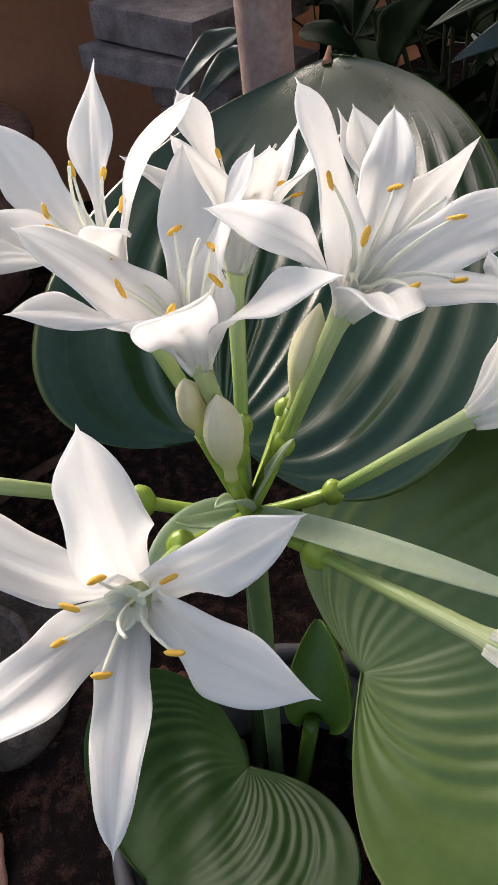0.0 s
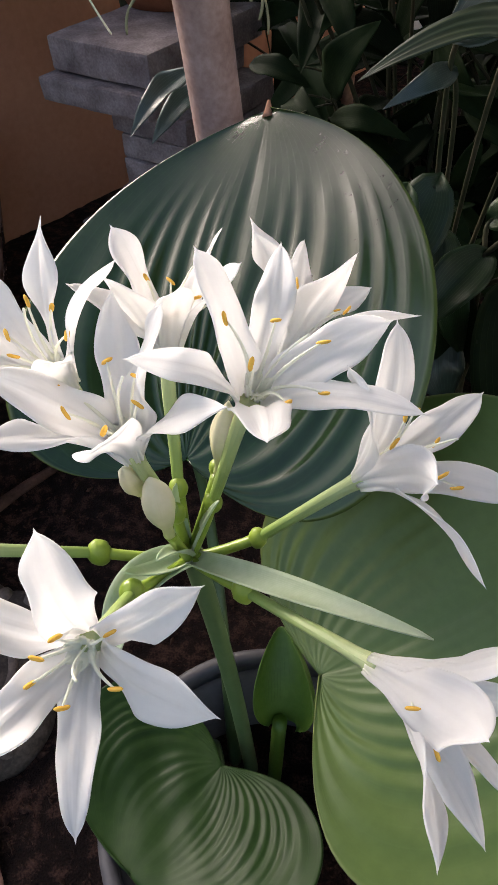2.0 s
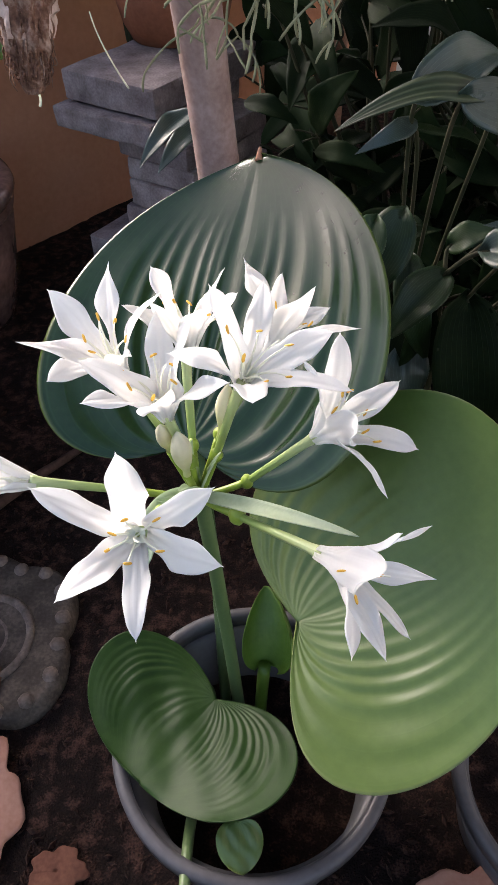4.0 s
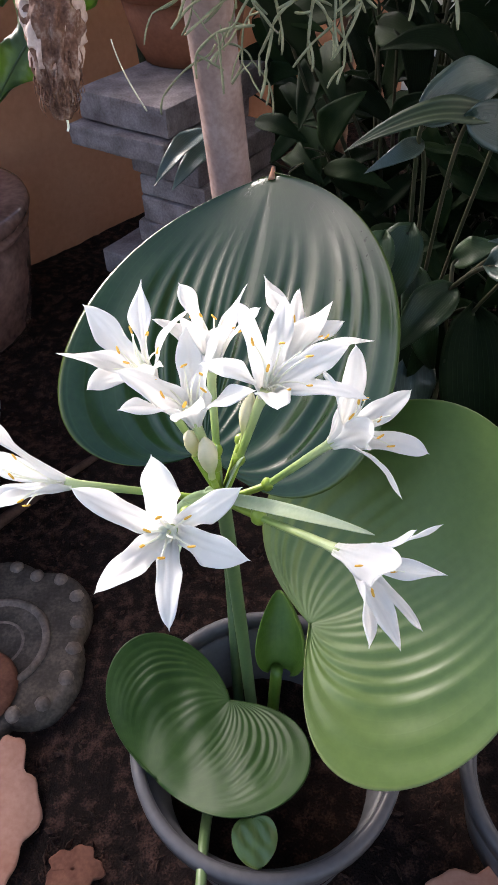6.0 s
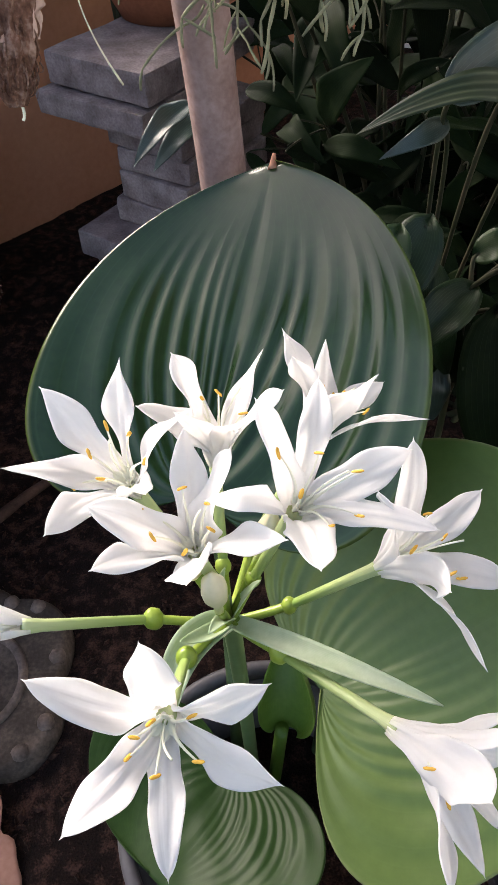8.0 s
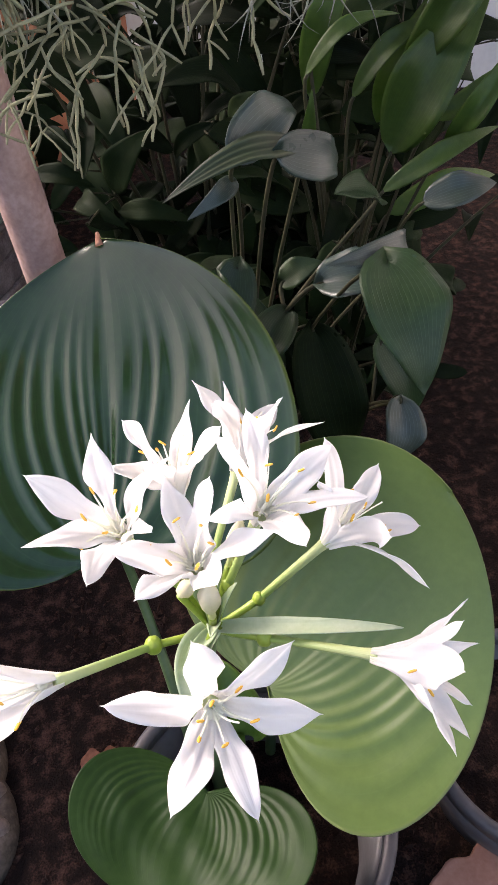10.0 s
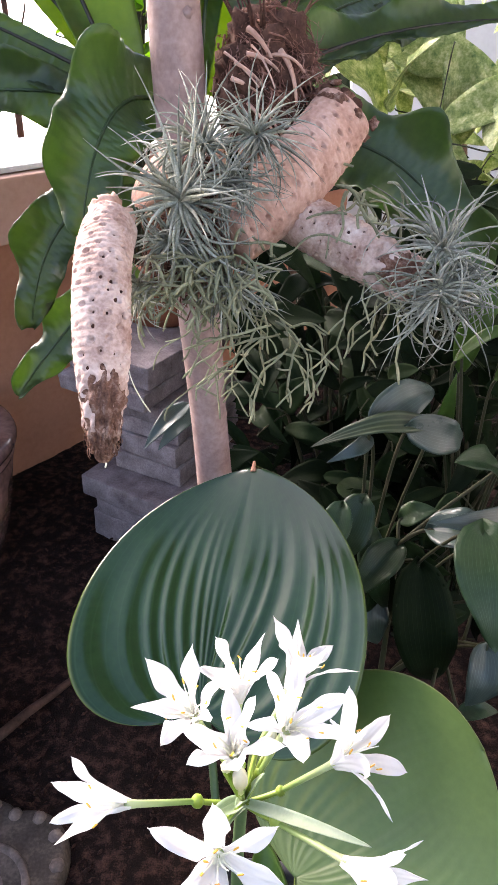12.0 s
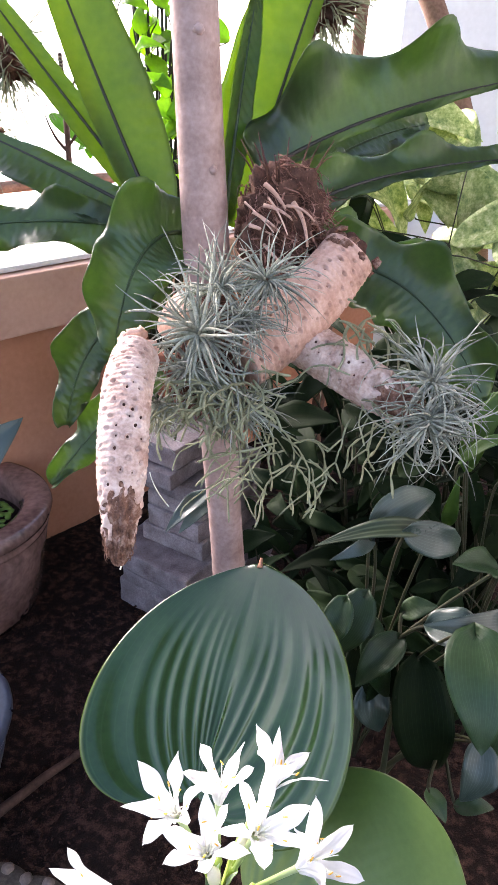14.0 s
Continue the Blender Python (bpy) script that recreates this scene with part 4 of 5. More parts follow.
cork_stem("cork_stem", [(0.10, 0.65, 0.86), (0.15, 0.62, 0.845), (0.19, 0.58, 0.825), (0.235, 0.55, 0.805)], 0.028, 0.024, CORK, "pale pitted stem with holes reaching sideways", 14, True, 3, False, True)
cork_stem("cork_stem", [(-0.05, 0.62, 0.90), (-0.01, 0.64, 0.87), (0.02, 0.66, 0.85), (0.06, 0.65, 0.855)], 0.028, 0.028, CORK_PINK, "brown pitted stem lying against the pole", 12, False, 4)


def air_plant(centre, up, count, length, seed, curl=0.5, width=0.0019, low=5, high=95):
    centre, up = np.array(centre, float), unit(up)
    ob = thing("air_plant", tuple(centre), "silvery tufted air plant clinging to the stem", "plant", "air plants")
    ax, r, s = frame_of(up)
    rnd = random.Random(seed)
    for i in range(count):
        a, b = rnd.uniform(0, 2 * np.pi), radians(low + (high - low) * rnd.random() ** 0.7)
        out = math.cos(a) * r + math.sin(a) * s
        side = np.cross(ax, out)
        ln = 1.35 * length * rnd.uniform(0.55, 1.15)
        d = math.cos(b) * ax + math.sin(b) * out
        e = out * rnd.uniform(0.0, 1.0) + side * rnd.gauss(0, 0.7) + np.array((0, 0, -1.0)) * rnd.uniform(-0.2, 1.2)
        e = unit(e - d * (e @ d))
        turn = curl * rnd.uniform(0.4, 2.4)
        q = np.linspace(0, 1, 11)[:, None]
        path = centre + out * 0.003 + ln * (d * np.sin(turn * q**1.3) + e * (1 - np.cos(turn * q**1.3))) / turn
        part("blade", tube(Geo(), path, width * np.array([1.5, 1.4, 1.2, 1.05, 0.92, 0.8, 0.68, 0.55, 0.4, 0.25, 0.08]), 5), SILVER, ob)
    return ob


air_plant((-0.020, 0.580, 0.890), (-0.5, -0.75, 0.35), 75, 0.080, 1, 0.85, 0.0022, 5, 105)
air_plant((0.057, 0.598, 0.948), (0.1, -0.75, 0.6), 80, 0.056, 2, 0.7, 0.0014, 5, 105)
air_plant((0.005, 0.605, 0.935), (-0.3, -0.6, 0.8), 70, 0.062, 3, 1.0, 0.0015)
air_plant((0.030, 0.590, 0.905), (0.3, -0.8, 0.4), 60, 0.058, 8, 1.0, 0.0014)
air_plant((0.245, 0.540, 0.850), (0.15, -0.5, 0.85), 80, 0.072, 4, 1.1, 0.0016, 5, 115)
air_plant((0.240, 0.515, 0.812), (0.2, -0.95, -0.1), 125, 0.070, 5, 1.8, 0.0014, 10, 125)
air_plant((0.029, 0.575, 0.803), (0.3, -0.9, 0.2), 55, 0.052, 6, 0.9, 0.0015)
air_plant((-0.03, 0.585, 0.845), (-0.2, -0.9, -0.1), 80, 0.048, 7, 1.2, 0.0014)
air_plant((-0.065, 0.570, 0.805), (-0.5, -0.8, -0.2), 60, 0.042, 9, 1.2, 0.0014)

def root_mat(centre, size, count, seed):
    """Matted dead roots and old blades under the air plants."""
    ob = thing("root_mat", tuple(centre), "matted brown and grey dead roots round the pole", "roots")
    rnd = random.Random(seed)
    centre, size = np.array(centre), np.array(size)
    part("core", ball(Geo(), centre, size * 0.8, 0.6, 18, 24, seed, 3.0), FIBRE, ob)
    g = Geo()
    for i in range(count):
        o = unit([rnd.gauss(0, 1) for _ in range(3)])
        t = unit(np.cross(o, [rnd.gauss(0, 1) for _ in range(3)]) + np.array((0, 0, -0.4)))
        p, ln = centre + o * size * rnd.uniform(0.7, 1.0), rnd.uniform(0.012, 0.035)
        tube(g, bezier([p, p + o * 0.006 + t * ln * 0.4, p + t * ln * 0.8 + o * rnd.uniform(-0.004, 0.010), p + t * ln + np.array((0, 0, -0.006))], 5), np.linspace(1, 0.4, 6) * rnd.uniform(0.0005, 0.0013), 4)
    tagged(part("root_fibre", g, FIBRE_LIGHT, ob), kind="stuff")


root_mat((-0.002, 0.640, 0.862), (0.052, 0.040, 0.062), 700, 5)
root_mat((-0.022, 0.622, 0.815), (0.036, 0.034, 0.040), 400, 6)


def hanging_cactus(centre, spread, count, drop, seed, radius=0.0017, label="thin-branched grey green hanging cactus", seg=0.032):
    """Jointed thin stems that fork as they hang."""
    ob = thing("hanging_cactus", tuple(centre), label, "plant", "hanging cacti")
    rnd = random.Random(seed)

    def strand(p, d, joints, rr, parent, name):
        """One jointed stem, swollen a little at each joint; returns its joints."""
        pts, rad, knots = [p], [rr * 0.8], []
        for k in range(joints):
            ln = seg * rnd.uniform(0.7, 1.4)
            drift = np.array((rnd.uniform(-0.5, 0.5), rnd.uniform(-0.4, 0.4), rnd.uniform(-0.6, 0.25)))
            for q in range(1, 6):
                p = p + d * ln / 5
                d = unit(d + drift * 0.28)
                pts.append(p)
                rad.append(rr * (1.0, 1.05, 1.08, 1.1, 0.74)[q - 1])
            knots.append((p, d))
            d = unit(d + np.array((rnd.uniform(-0.5, 0.5), rnd.uniform(-0.4, 0.3), rnd.uniform(-0.5, 0.2))))
        return part(name, tube(Geo(), pts, rad, 6), SILVER_STEM, parent), knots

    for i in range(count):
        p = np.array(centre) + np.array([rnd.uniform(-1, 1) * spread[q] for q in range(3)])
        d = unit((rnd.uniform(-1, 1), rnd.uniform(-1, 0.4), rnd.uniform(-1.0, 0.3)))
        stem, knots = strand(p, d, drop, radius, ob, "stem")
        for kp, kd in knots[:-1]:
            if rnd.random() < 0.6:
                strand(kp, unit(kd * 0.4 + np.array((rnd.uniform(-1, 1), rnd.uniform(-0.7, 0.4), rnd.uniform(-0.8, 0.3)))), rnd.choice((1, 1, 2)), radius * 0.85, stem, "twig")
    return ob


hanging_cactus((-0.008, 0.570, 0.818), (0.055, 0.02, 0.032), 70, 3, 1, 0.0016, seg=0.017)
hanging_cactus((0.045, 0.60, 0.80), (0.045, 0.02, 0.03), 12, 4, 2, 0.0012, seg=0.022)
hanging_cactus((0.085, 0.560, 0.735), (0.040, 0.02, 0.035), 13, 4, 5, 0.0013, seg=0.021)
hanging_cactus((0.035, 0.65, 0.70), (0.03, 0.01, 0.04), 7, 4, 6, 0.0011, seg=0.022)
hanging_cactus((0.175, 0.62, 0.885), (0.035, 0.03, 0.03), 14, 3, 3, 0.0015, "thin-branched cactus sprouting beside the pitted stem", 0.020)
hanging_cactus((0.18, 0.57, 0.80), (0.04, 0.02, 0.02), 8, 4, 4, 0.0012, "thin-branched cactus trailing under the pale stem", 0.020)


def fern():
    ob = thing("birds_nest_fern", (0.05, 0.76, 0.95), "large fern with glossy wavy fronds and a brown root ball", "fern")
    core = Geo()
    hub, size = np.array((0.082, 0.735, 0.985)), np.array((0.058, 0.05, 0.082))
    ball(core, hub, size * 0.86, 0.55, 30, 40, 3, 3.4)
    root = part("root_ball", core, FIBRE, ob, "brown matted root ball")
    rnd = random.Random(4)
    g = Geo()
    for i in range(1700):
        o = unit([rnd.gauss(0, 1) for _ in range(3)])
        lump = 0.90 + 0.22 * noise.noise(Vector(o * 2.3))
        p = hub + o * size * rnd.uniform(0.82, 1.02) * lump
        t = unit(np.cross(o, [rnd.gauss(0, 1) for _ in range(3)]) + np.array((0.7, 0, -0.7)))
        w = np.cross(o, t) * rnd.uniform(-1, 1)
        ln = rnd.uniform(0.012, 0.040)
        tube(g, bezier([p, p + o * rnd.uniform(0.002, 0.012) + t * ln * 0.4 + w * ln * 0.4, p + t * ln * 0.8 - w * ln * 0.3 + o * rnd.uniform(0, 0.008), p + t * ln * 1.1 + w * ln * 0.3 + o * rnd.uniform(-0.010, 0.010)], 5), np.linspace(1, 0.4, 6) * (0.00035 + 0.0016 * rnd.random() ** 4), 4)
    tagged(part("root_fibre", g, FIBRE_LIGHT, root), kind="stuff")
    g = Geo()
    for i in range(11):
        o = unit((rnd.uniform(-0.9, 0.3), rnd.uniform(-1, -0.5), rnd.uniform(-0.4, 0.6)))
        p, t = hub + o * size * 0.98, unit(np.array((1.0, 0, -0.45)) + np.array([rnd.gauss(0, 0.45) for _ in range(3)]))
        tube(g, bezier([p - t * 0.015, p + o * 0.008, p + t * 0.012 + o * 0.008, p + t * 0.03 - o * 0.004 + np.array((0, 0, -0.012))], 8), np.linspace(1, 0.5, 9) * rnd.uniform(0.0015, 0.0034), 6)
    tagged(part("thick_root", g, CORK_PINK, root, "pale peeling thick roots"), kind="stuff")
    for i in range(14):
        a = rnd.uniform(0, 6.3)
        p = hub + np.array((0.035 * math.cos(a), 0.035 * math.sin(a), 0.055))
        part("dry_scale", tube(Geo(), bezier([p, p + np.array((0.01 * math.cos(a), 0.01 * math.sin(a), 0.02)), p + np.array((0.025 * math.cos(a), 0.02 * math.sin(a), rnd.uniform(0.025, 0.05)))], 6), np.linspace(0.0018, 0.0005, 7), 6), FIBRE, ob)
    fronds = [
        # base, middle, tip, half widths of both sides, facing, waviness, dark rib
        ((-0.085, 0.84, 0.975), (-0.16, 0.90, 1.13), (-0.27, 0.99, 1.40), 0.030, 0.064, (0.0, -1.0, 0.1), 0.10, 1),
        ((-0.09, 0.86, 0.98), (-0.22, 0.94, 1.12), (-0.40, 1.06, 1.33), 0.024, 0.020, (0.2, -0.8, 0.4), 0.10, 1),
        ((-0.09, 0.84, 0.97), (-0.20, 0.89, 1.02), (-0.40, 0.96, 1.09), 0.050, 0.016, (0.0, -0.9, 0.4), 0.35, 1),
        ((-0.08, 0.82, 0.95), (-0.20, 0.84, 0.985), (-0.43, 0.86, 0.935), 0.042, 0.034, (0.1, -0.8, 0.5), 0.9, 0),
        ((-0.03, 0.80, 0.955), (-0.105, 0.72, 1.00), (-0.132, 0.69, 0.825), 0.050, 0.064, (0.15, -0.95, 0.3), 0.6, 0),
        ((-0.06, 0.80, 0.86), (-0.19, 0.78, 0.86), (-0.215, 0.75, 0.69), 0.040, 0.045, (-0.1, -0.95, 0.2), 0.7, 0),
        ((-0.08, 0.80, 0.76), (-0.16, 0.79, 0.70), (-0.245, 0.74, 0.595), 0.034, 0.034, (-0.1, -0.95, 0.3), 1.1, 0),
        ((0.032, 0.83, 0.96), (0.095, 0.89, 1.17), (0.185, 0.97, 1.40), 0.080, 0.018, (0.0, -1.0, 0.1), 0.10, 1),
        ((0.012, 0.83, 0.97), (0.032, 0.86, 1.15), (0.055, 0.90, 1.27), 0.018, 0.020, (0.5, -0.8, 0.2), 0.10, 0),
        ((0.06, 0.82, 1.035), (0.19, 0.85, 1.12), (0.46, 0.93, 1.165), 0.088, 0.014, (-0.05, -1.0, 0.2), 0.8, 1),
        ((0.12, 0.84, 0.99), (0.25, 0.88, 1.05), (0.48, 0.93, 1.055), 0.040, 0.018, (-0.1, -0.8, 0.6), 0.7, 1),
        ((0.15, 0.85, 0.91), (0.30, 0.84, 0.93), (0.400, 0.75, 0.735), 0.062, 0.066, (-0.2, -0.85, 0.5), 0.75, 0),
        ((0.12, 0.88, 0.97), (0.24, 0.98, 1.04), (0.36, 1.06, 1.03), 0.045, 0.035, (-0.1, -0.7, 0.7), 0.5, 0),
        ((0.12, 0.86, 0.92), (0.25, 0.92, 0.93), (0.42, 0.97, 0.80), 0.05, 0.05, (-0.2, -0.7, 0.7), 0.8, 0),
        ((0.10, 0.90, 1.0), (0.22, 1.0, 1.08), (0.36, 1.1, 1.09), 0.050, 0.04, (-0.1, -0.8, 0.6), 0.5, 0),
    ]
    for i, (a, c, b, left, right, facing, wave, rib) in enumerate(fronds):
        a, c, b, facing = (np.array(q, float) for q in (a, c, b, facing))
        ph = 1.7 * i

        def spine(u):
            return (1 - u) ** 2 * a + 2 * u * (1 - u) * c + u**2 * b

        def fn(U, V):
            u = U[..., None]
            p = spine(u)
            t = unit(2 * (1 - u) * (c - a) + 2 * u * (b - c))
            sd = unit(np.cross(t, facing))
            n = np.cross(sd, t)
            half = np.where(V > 0, right, left)
            w = half * (0.16 + 0.84 * np.clip(np.sin(np.pi * (0.05 + 0.95 * U) ** 0.8), 0, 1) ** 0.6)
            w = w * (1 + wave * (0.16 * np.sin(15 * U + ph + (V > 0) * 2) + 0.09 * np.sin(31 * U + 2 * ph + (V > 0))) * V**2)
            lift = 0.30 * V**2 * w + wave * 0.62 * half * np.sin(17 * U + ph + (V > 0) * 1.5) * V**2 * np.abs(V) + 0.0012 * np.sin(130 * U + 10 * np.abs(V)) * (np.abs(V) > 0.05)
            return p + sd * (V * w)[..., None] + n * lift[..., None]

        # upright fronds get the copy painted as lit from behind
        fr = part("frond", sheet(Geo(), fn, 60, 22, 0.0009), FROND_BACKLIT if i in (0, 1, 7, 8) else FROND, ob, "long glossy green wavy-edged frond")
        u = np.linspace(0, 0.97, 30)[:, None]
        part("midrib", tube(Geo(), spine(u) - unit(facing) * -0.0005, np.linspace(0.0032, 0.0008, 30), 8), RIB if rib else FROND, fr, "dark brown midrib" if rib else "")


fern()


def leaf_mesh(base, tip, half, facing, fold=0.25, droop=0.15, thick=0.0007, nu=16, nv=8, heart=0.0, sway=0.0, curl=0.0):
    base, tip, facing = (np.array(q, float) for q in (base, tip, facing))
    d = tip - base
    ln = np.linalg.norm(d)

    def fn(U, V):
        t = unit(d)
        sd = unit(np.cross(t, facing))
        n = np.cross(sd, t)
        w = half * np.clip(np.sin(np.pi * np.clip(U, 0, 1) ** (0.72 - 0.2 * heart)), 0, 1) ** 0.85
        back = heart * half * 0.9 * np.abs(V) ** 1.5 * (1 - U) ** 3
        p = base + (U * ln - back)[..., None] * t
        lift = fold * np.abs(V) * w + droop * ln * np.sin(np.pi * U) + 0.05 * w * np.sin(9 * U + 3 * V) * np.abs(V)
        lift = lift - curl * ln * np.clip(U - 0.4, 0, 1) ** 2 + 0.12 * w * np.sin(14 * U + 40 * half + 2 * (V > 0)) * V**2
        return p + sd * (V * w + sway * ln * np.sin(np.pi * U))[..., None] + n * lift[..., None]

    return sheet(Geo(), fn, nu, nv, thick)


def bush(name, foot, leaves, material, label, stalk=0.0025, heart=0.0, stems=0, seed=0):
    """A leafy plant: each leaf on a stalk from the foot, or from the nearest of a few main stems."""
    ob = thing(name, foot, label, "plant")
    foot = np.array(foot, float)
    rnd = random.Random(seed + 77)
    tops = [np.array(b, float) for b, *_ in leaves]
    mains = []
    for _ in range(stems):
        top = rnd.choice(tops)
        bow = foot + (top - foot) * np.array((0.25, 0.25, 0.6)) + np.array((rnd.uniform(-0.05, 0.05), rnd.uniform(-0.05, 0.05), 0))
        mains.append(bezier([foot + np.array((rnd.uniform(-0.03, 0.03), rnd.uniform(-0.03, 0.03), 0)), bow, top], 30))
        part("stem", tube(Geo(), mains[-1], np.linspace(0.006, 0.002, 31), 7), STEM_DARK, ob)
    for base, tip, half, facing, *more in leaves:
        base, tip = np.array(base, float), np.array(tip, float)
        lf = part("leaf", leaf_mesh(base, tip, half, facing, rnd.uniform(0.1, 0.5), rnd.uniform(0.02, 0.2), heart=heart, sway=rnd.uniform(-0.09, 0.09), curl=rnd.uniform(-0.1, 0.7)), more[0] if more else material, ob)
        d = unit(tip - base)
        if mains:
            near = np.concatenate([m[4:] for m in mains])
            low = near + np.array((0, 0, 0.04))
            start = near[np.argmin(((low - base) ** 2).sum(1))]
            path = bezier([start, (start + base) / 2 + np.array((0, 0, 0.01)), base - d * 0.01, base + d * 0.004], 8)
        else:
            rise = foot + (base - foot) * np.array((0.3, 0.3, 0.7))
            path = bezier([foot, rise, base - d * 0.02, base + d * 0.004], 12)
        part("leaf_stalk", tube(Geo(), path, stalk, 6), STEM_DARK, lf)
    return ob


bush("peace_lily", (0.27, 0.72, 0.0), [
    ((0.222, 0.62, 0.600), (0.333, 0.675, 0.627), 0.026, (-0.3, -0.8, 0.5), FOLIAGE_BLUE),
    ((0.262, 0.595, 0.608), (0.370, 0.634, 0.557), 0.025, (-0.4, -0.75, 0.5), FOLIAGE_BLUE),
    ((0.300, 0.615, 0.600), (0.142, 0.593, 0.599), 0.015, (0.0, -0.6, 0.8), FOLIAGE_STRIPED),
    ((0.225, 0.63, 0.572), (0.165, 0.60, 0.560), 0.011, (0.1, -0.7, 0.7), FOLIAGE_BLUE),
    ((0.426, 0.581, 0.455), (0.280, 0.509, 0.523), 0.024, (0.2, -0.6, 0.75), FOLIAGE_BLUE),
    ((0.342, 0.500, 0.510), (0.331, 0.392, 0.415), 0.044, (-0.2, -0.8, 0.5)),
    ((0.225, 0.63, 0.47), (0.165, 0.60, 0.37), 0.030, (-0.3, -0.8, 0.5)),
    ((0.193, 0.62, 0.47), (0.155, 0.59, 0.40), 0.022, (-0.3, -0.7, 0.6)),
    ((0.25, 0.66, 0.40), (0.28, 0.60, 0.27), 0.022, (-0.2, -0.9, 0.4)),
], PEACE_LEAF, "dark leafy plant with broad drooping leaves", heart=0.45)


def thicket(foot, count, box, size, seed, material, label, name="leafy_plant", width=(0.11, 0.20)):
    """A plant whose leaves fill a box of air above its foot, turned to the light and the path."""
    rnd = random.Random(seed)
    leaves = []
    for _ in range(count):
        tip = np.array([rnd.uniform(*box[q]) for q in range(3)])
        d = unit((rnd.gauss(0, 0.8), rnd.gauss(-0.5, 0.5), rnd.gauss(-0.1, 0.6)))
        ln = size * rnd.uniform(0.7, 1.3)
        facing = unit((rnd.gauss(-0.2, 0.4), rnd.gauss(-0.6, 0.3), rnd.uniform(0.3, 1.0)))
        leaves.append((tip - d * ln, tip, ln * rnd.uniform(*width), facing))
    return bush(name, foot, leaves, material, label, 0.0014, 0.0, max(5, count // 6), seed)


thicket((0.30, 0.95, 0.0), 170, ((0.12, 0.5), (0.84, 1.10), (0.10, 0.70)), 0.12, 11, FOLIAGE_SHADED, "dark green leafy undergrowth plant")
thicket((0.55, 0.90, 0.0), 100, ((0.36, 0.80), (0.80, 1.08), (0.10, 0.78)), 0.14, 12, FOLIAGE_SHADED, "dark green broad-leaved plant")
thicket((0.40, 0.80, 0.0), 60, ((0.22, 0.60), (0.68, 0.84), (0.06, 0.40)), 0.11, 14, FOLIAGE_SHADED, "low dark green leafy undergrowth plant")
bush("drooping_leaf_plant", (0.33, 0.66, 0.0), [
    ((0.312, 0.60, 0.373), (0.361, 0.55, 0.130), 0.046, (-0.2, -0.9, 0.3), FOLIAGE_SHADED),
    ((0.262, 0.64, 0.274), (0.272, 0.60, 0.204), 0.030, (-0.2, -0.8, 0.5), FOLIAGE_BLUE),
    ((0.395, 0.51, 0.290), (0.363, 0.47, 0.215), 0.028, (-0.2, -0.8, 0.5), FOLIAGE_BLUE),
    ((0.330, 0.51, 0.190), (0.349, 0.47, 0.170), 0.014, (-0.1, -0.5, 0.9)),
    ((0.375, 0.50, 0.164), (0.430, 0.49, 0.173), 0.015, (-0.1, -0.5, 0.9)),
    ((0.299, 0.66, 0.411), (0.345, 0.64, 0.439), 0.018, (-0.3, -0.6, 0.7)),
    ((0.285, 0.62, 0.396), (0.215, 0.58, 0.335), 0.026, (-0.3, -0.7, 0.6)),
    ((0.321, 0.60, 0.436), (0.415, 0.57, 0.440), 0.032, (-0.2, -0.4, 0.9), FOLIAGE_BLUE),
    ((0.310, 0.66, 0.220), (0.274, 0.62, 0.361), 0.034, (-0.2, -0.9, 0.3), FOLIAGE_SHADED),
    ((0.433, 0.66, 0.493), (0.343, 0.62, 0.534), 0.024, (-0.2, -0.5, 0.8)),
    ((0.250, 0.68, 0.330), (0.215, 0.64, 0.230), 0.030, (-0.2, -0.8, 0.5), FOLIAGE_SHADED),
    ((0.420, 0.60, 0.320), (0.455, 0.55, 0.200), 0.034, (-0.2, -0.8, 0.5)),
], PEACE_LEAF, "dark plant with large drooping pointed leaves", 0.003, 0.35, 3, 5)
thicket((0.45, 1.25, 0.0), 130, ((0.1, 0.85), (1.05, 1.4), (0.2, 0.86)), 0.15, 13, FOLIAGE_SHADED, "tall dark green leafy plant")
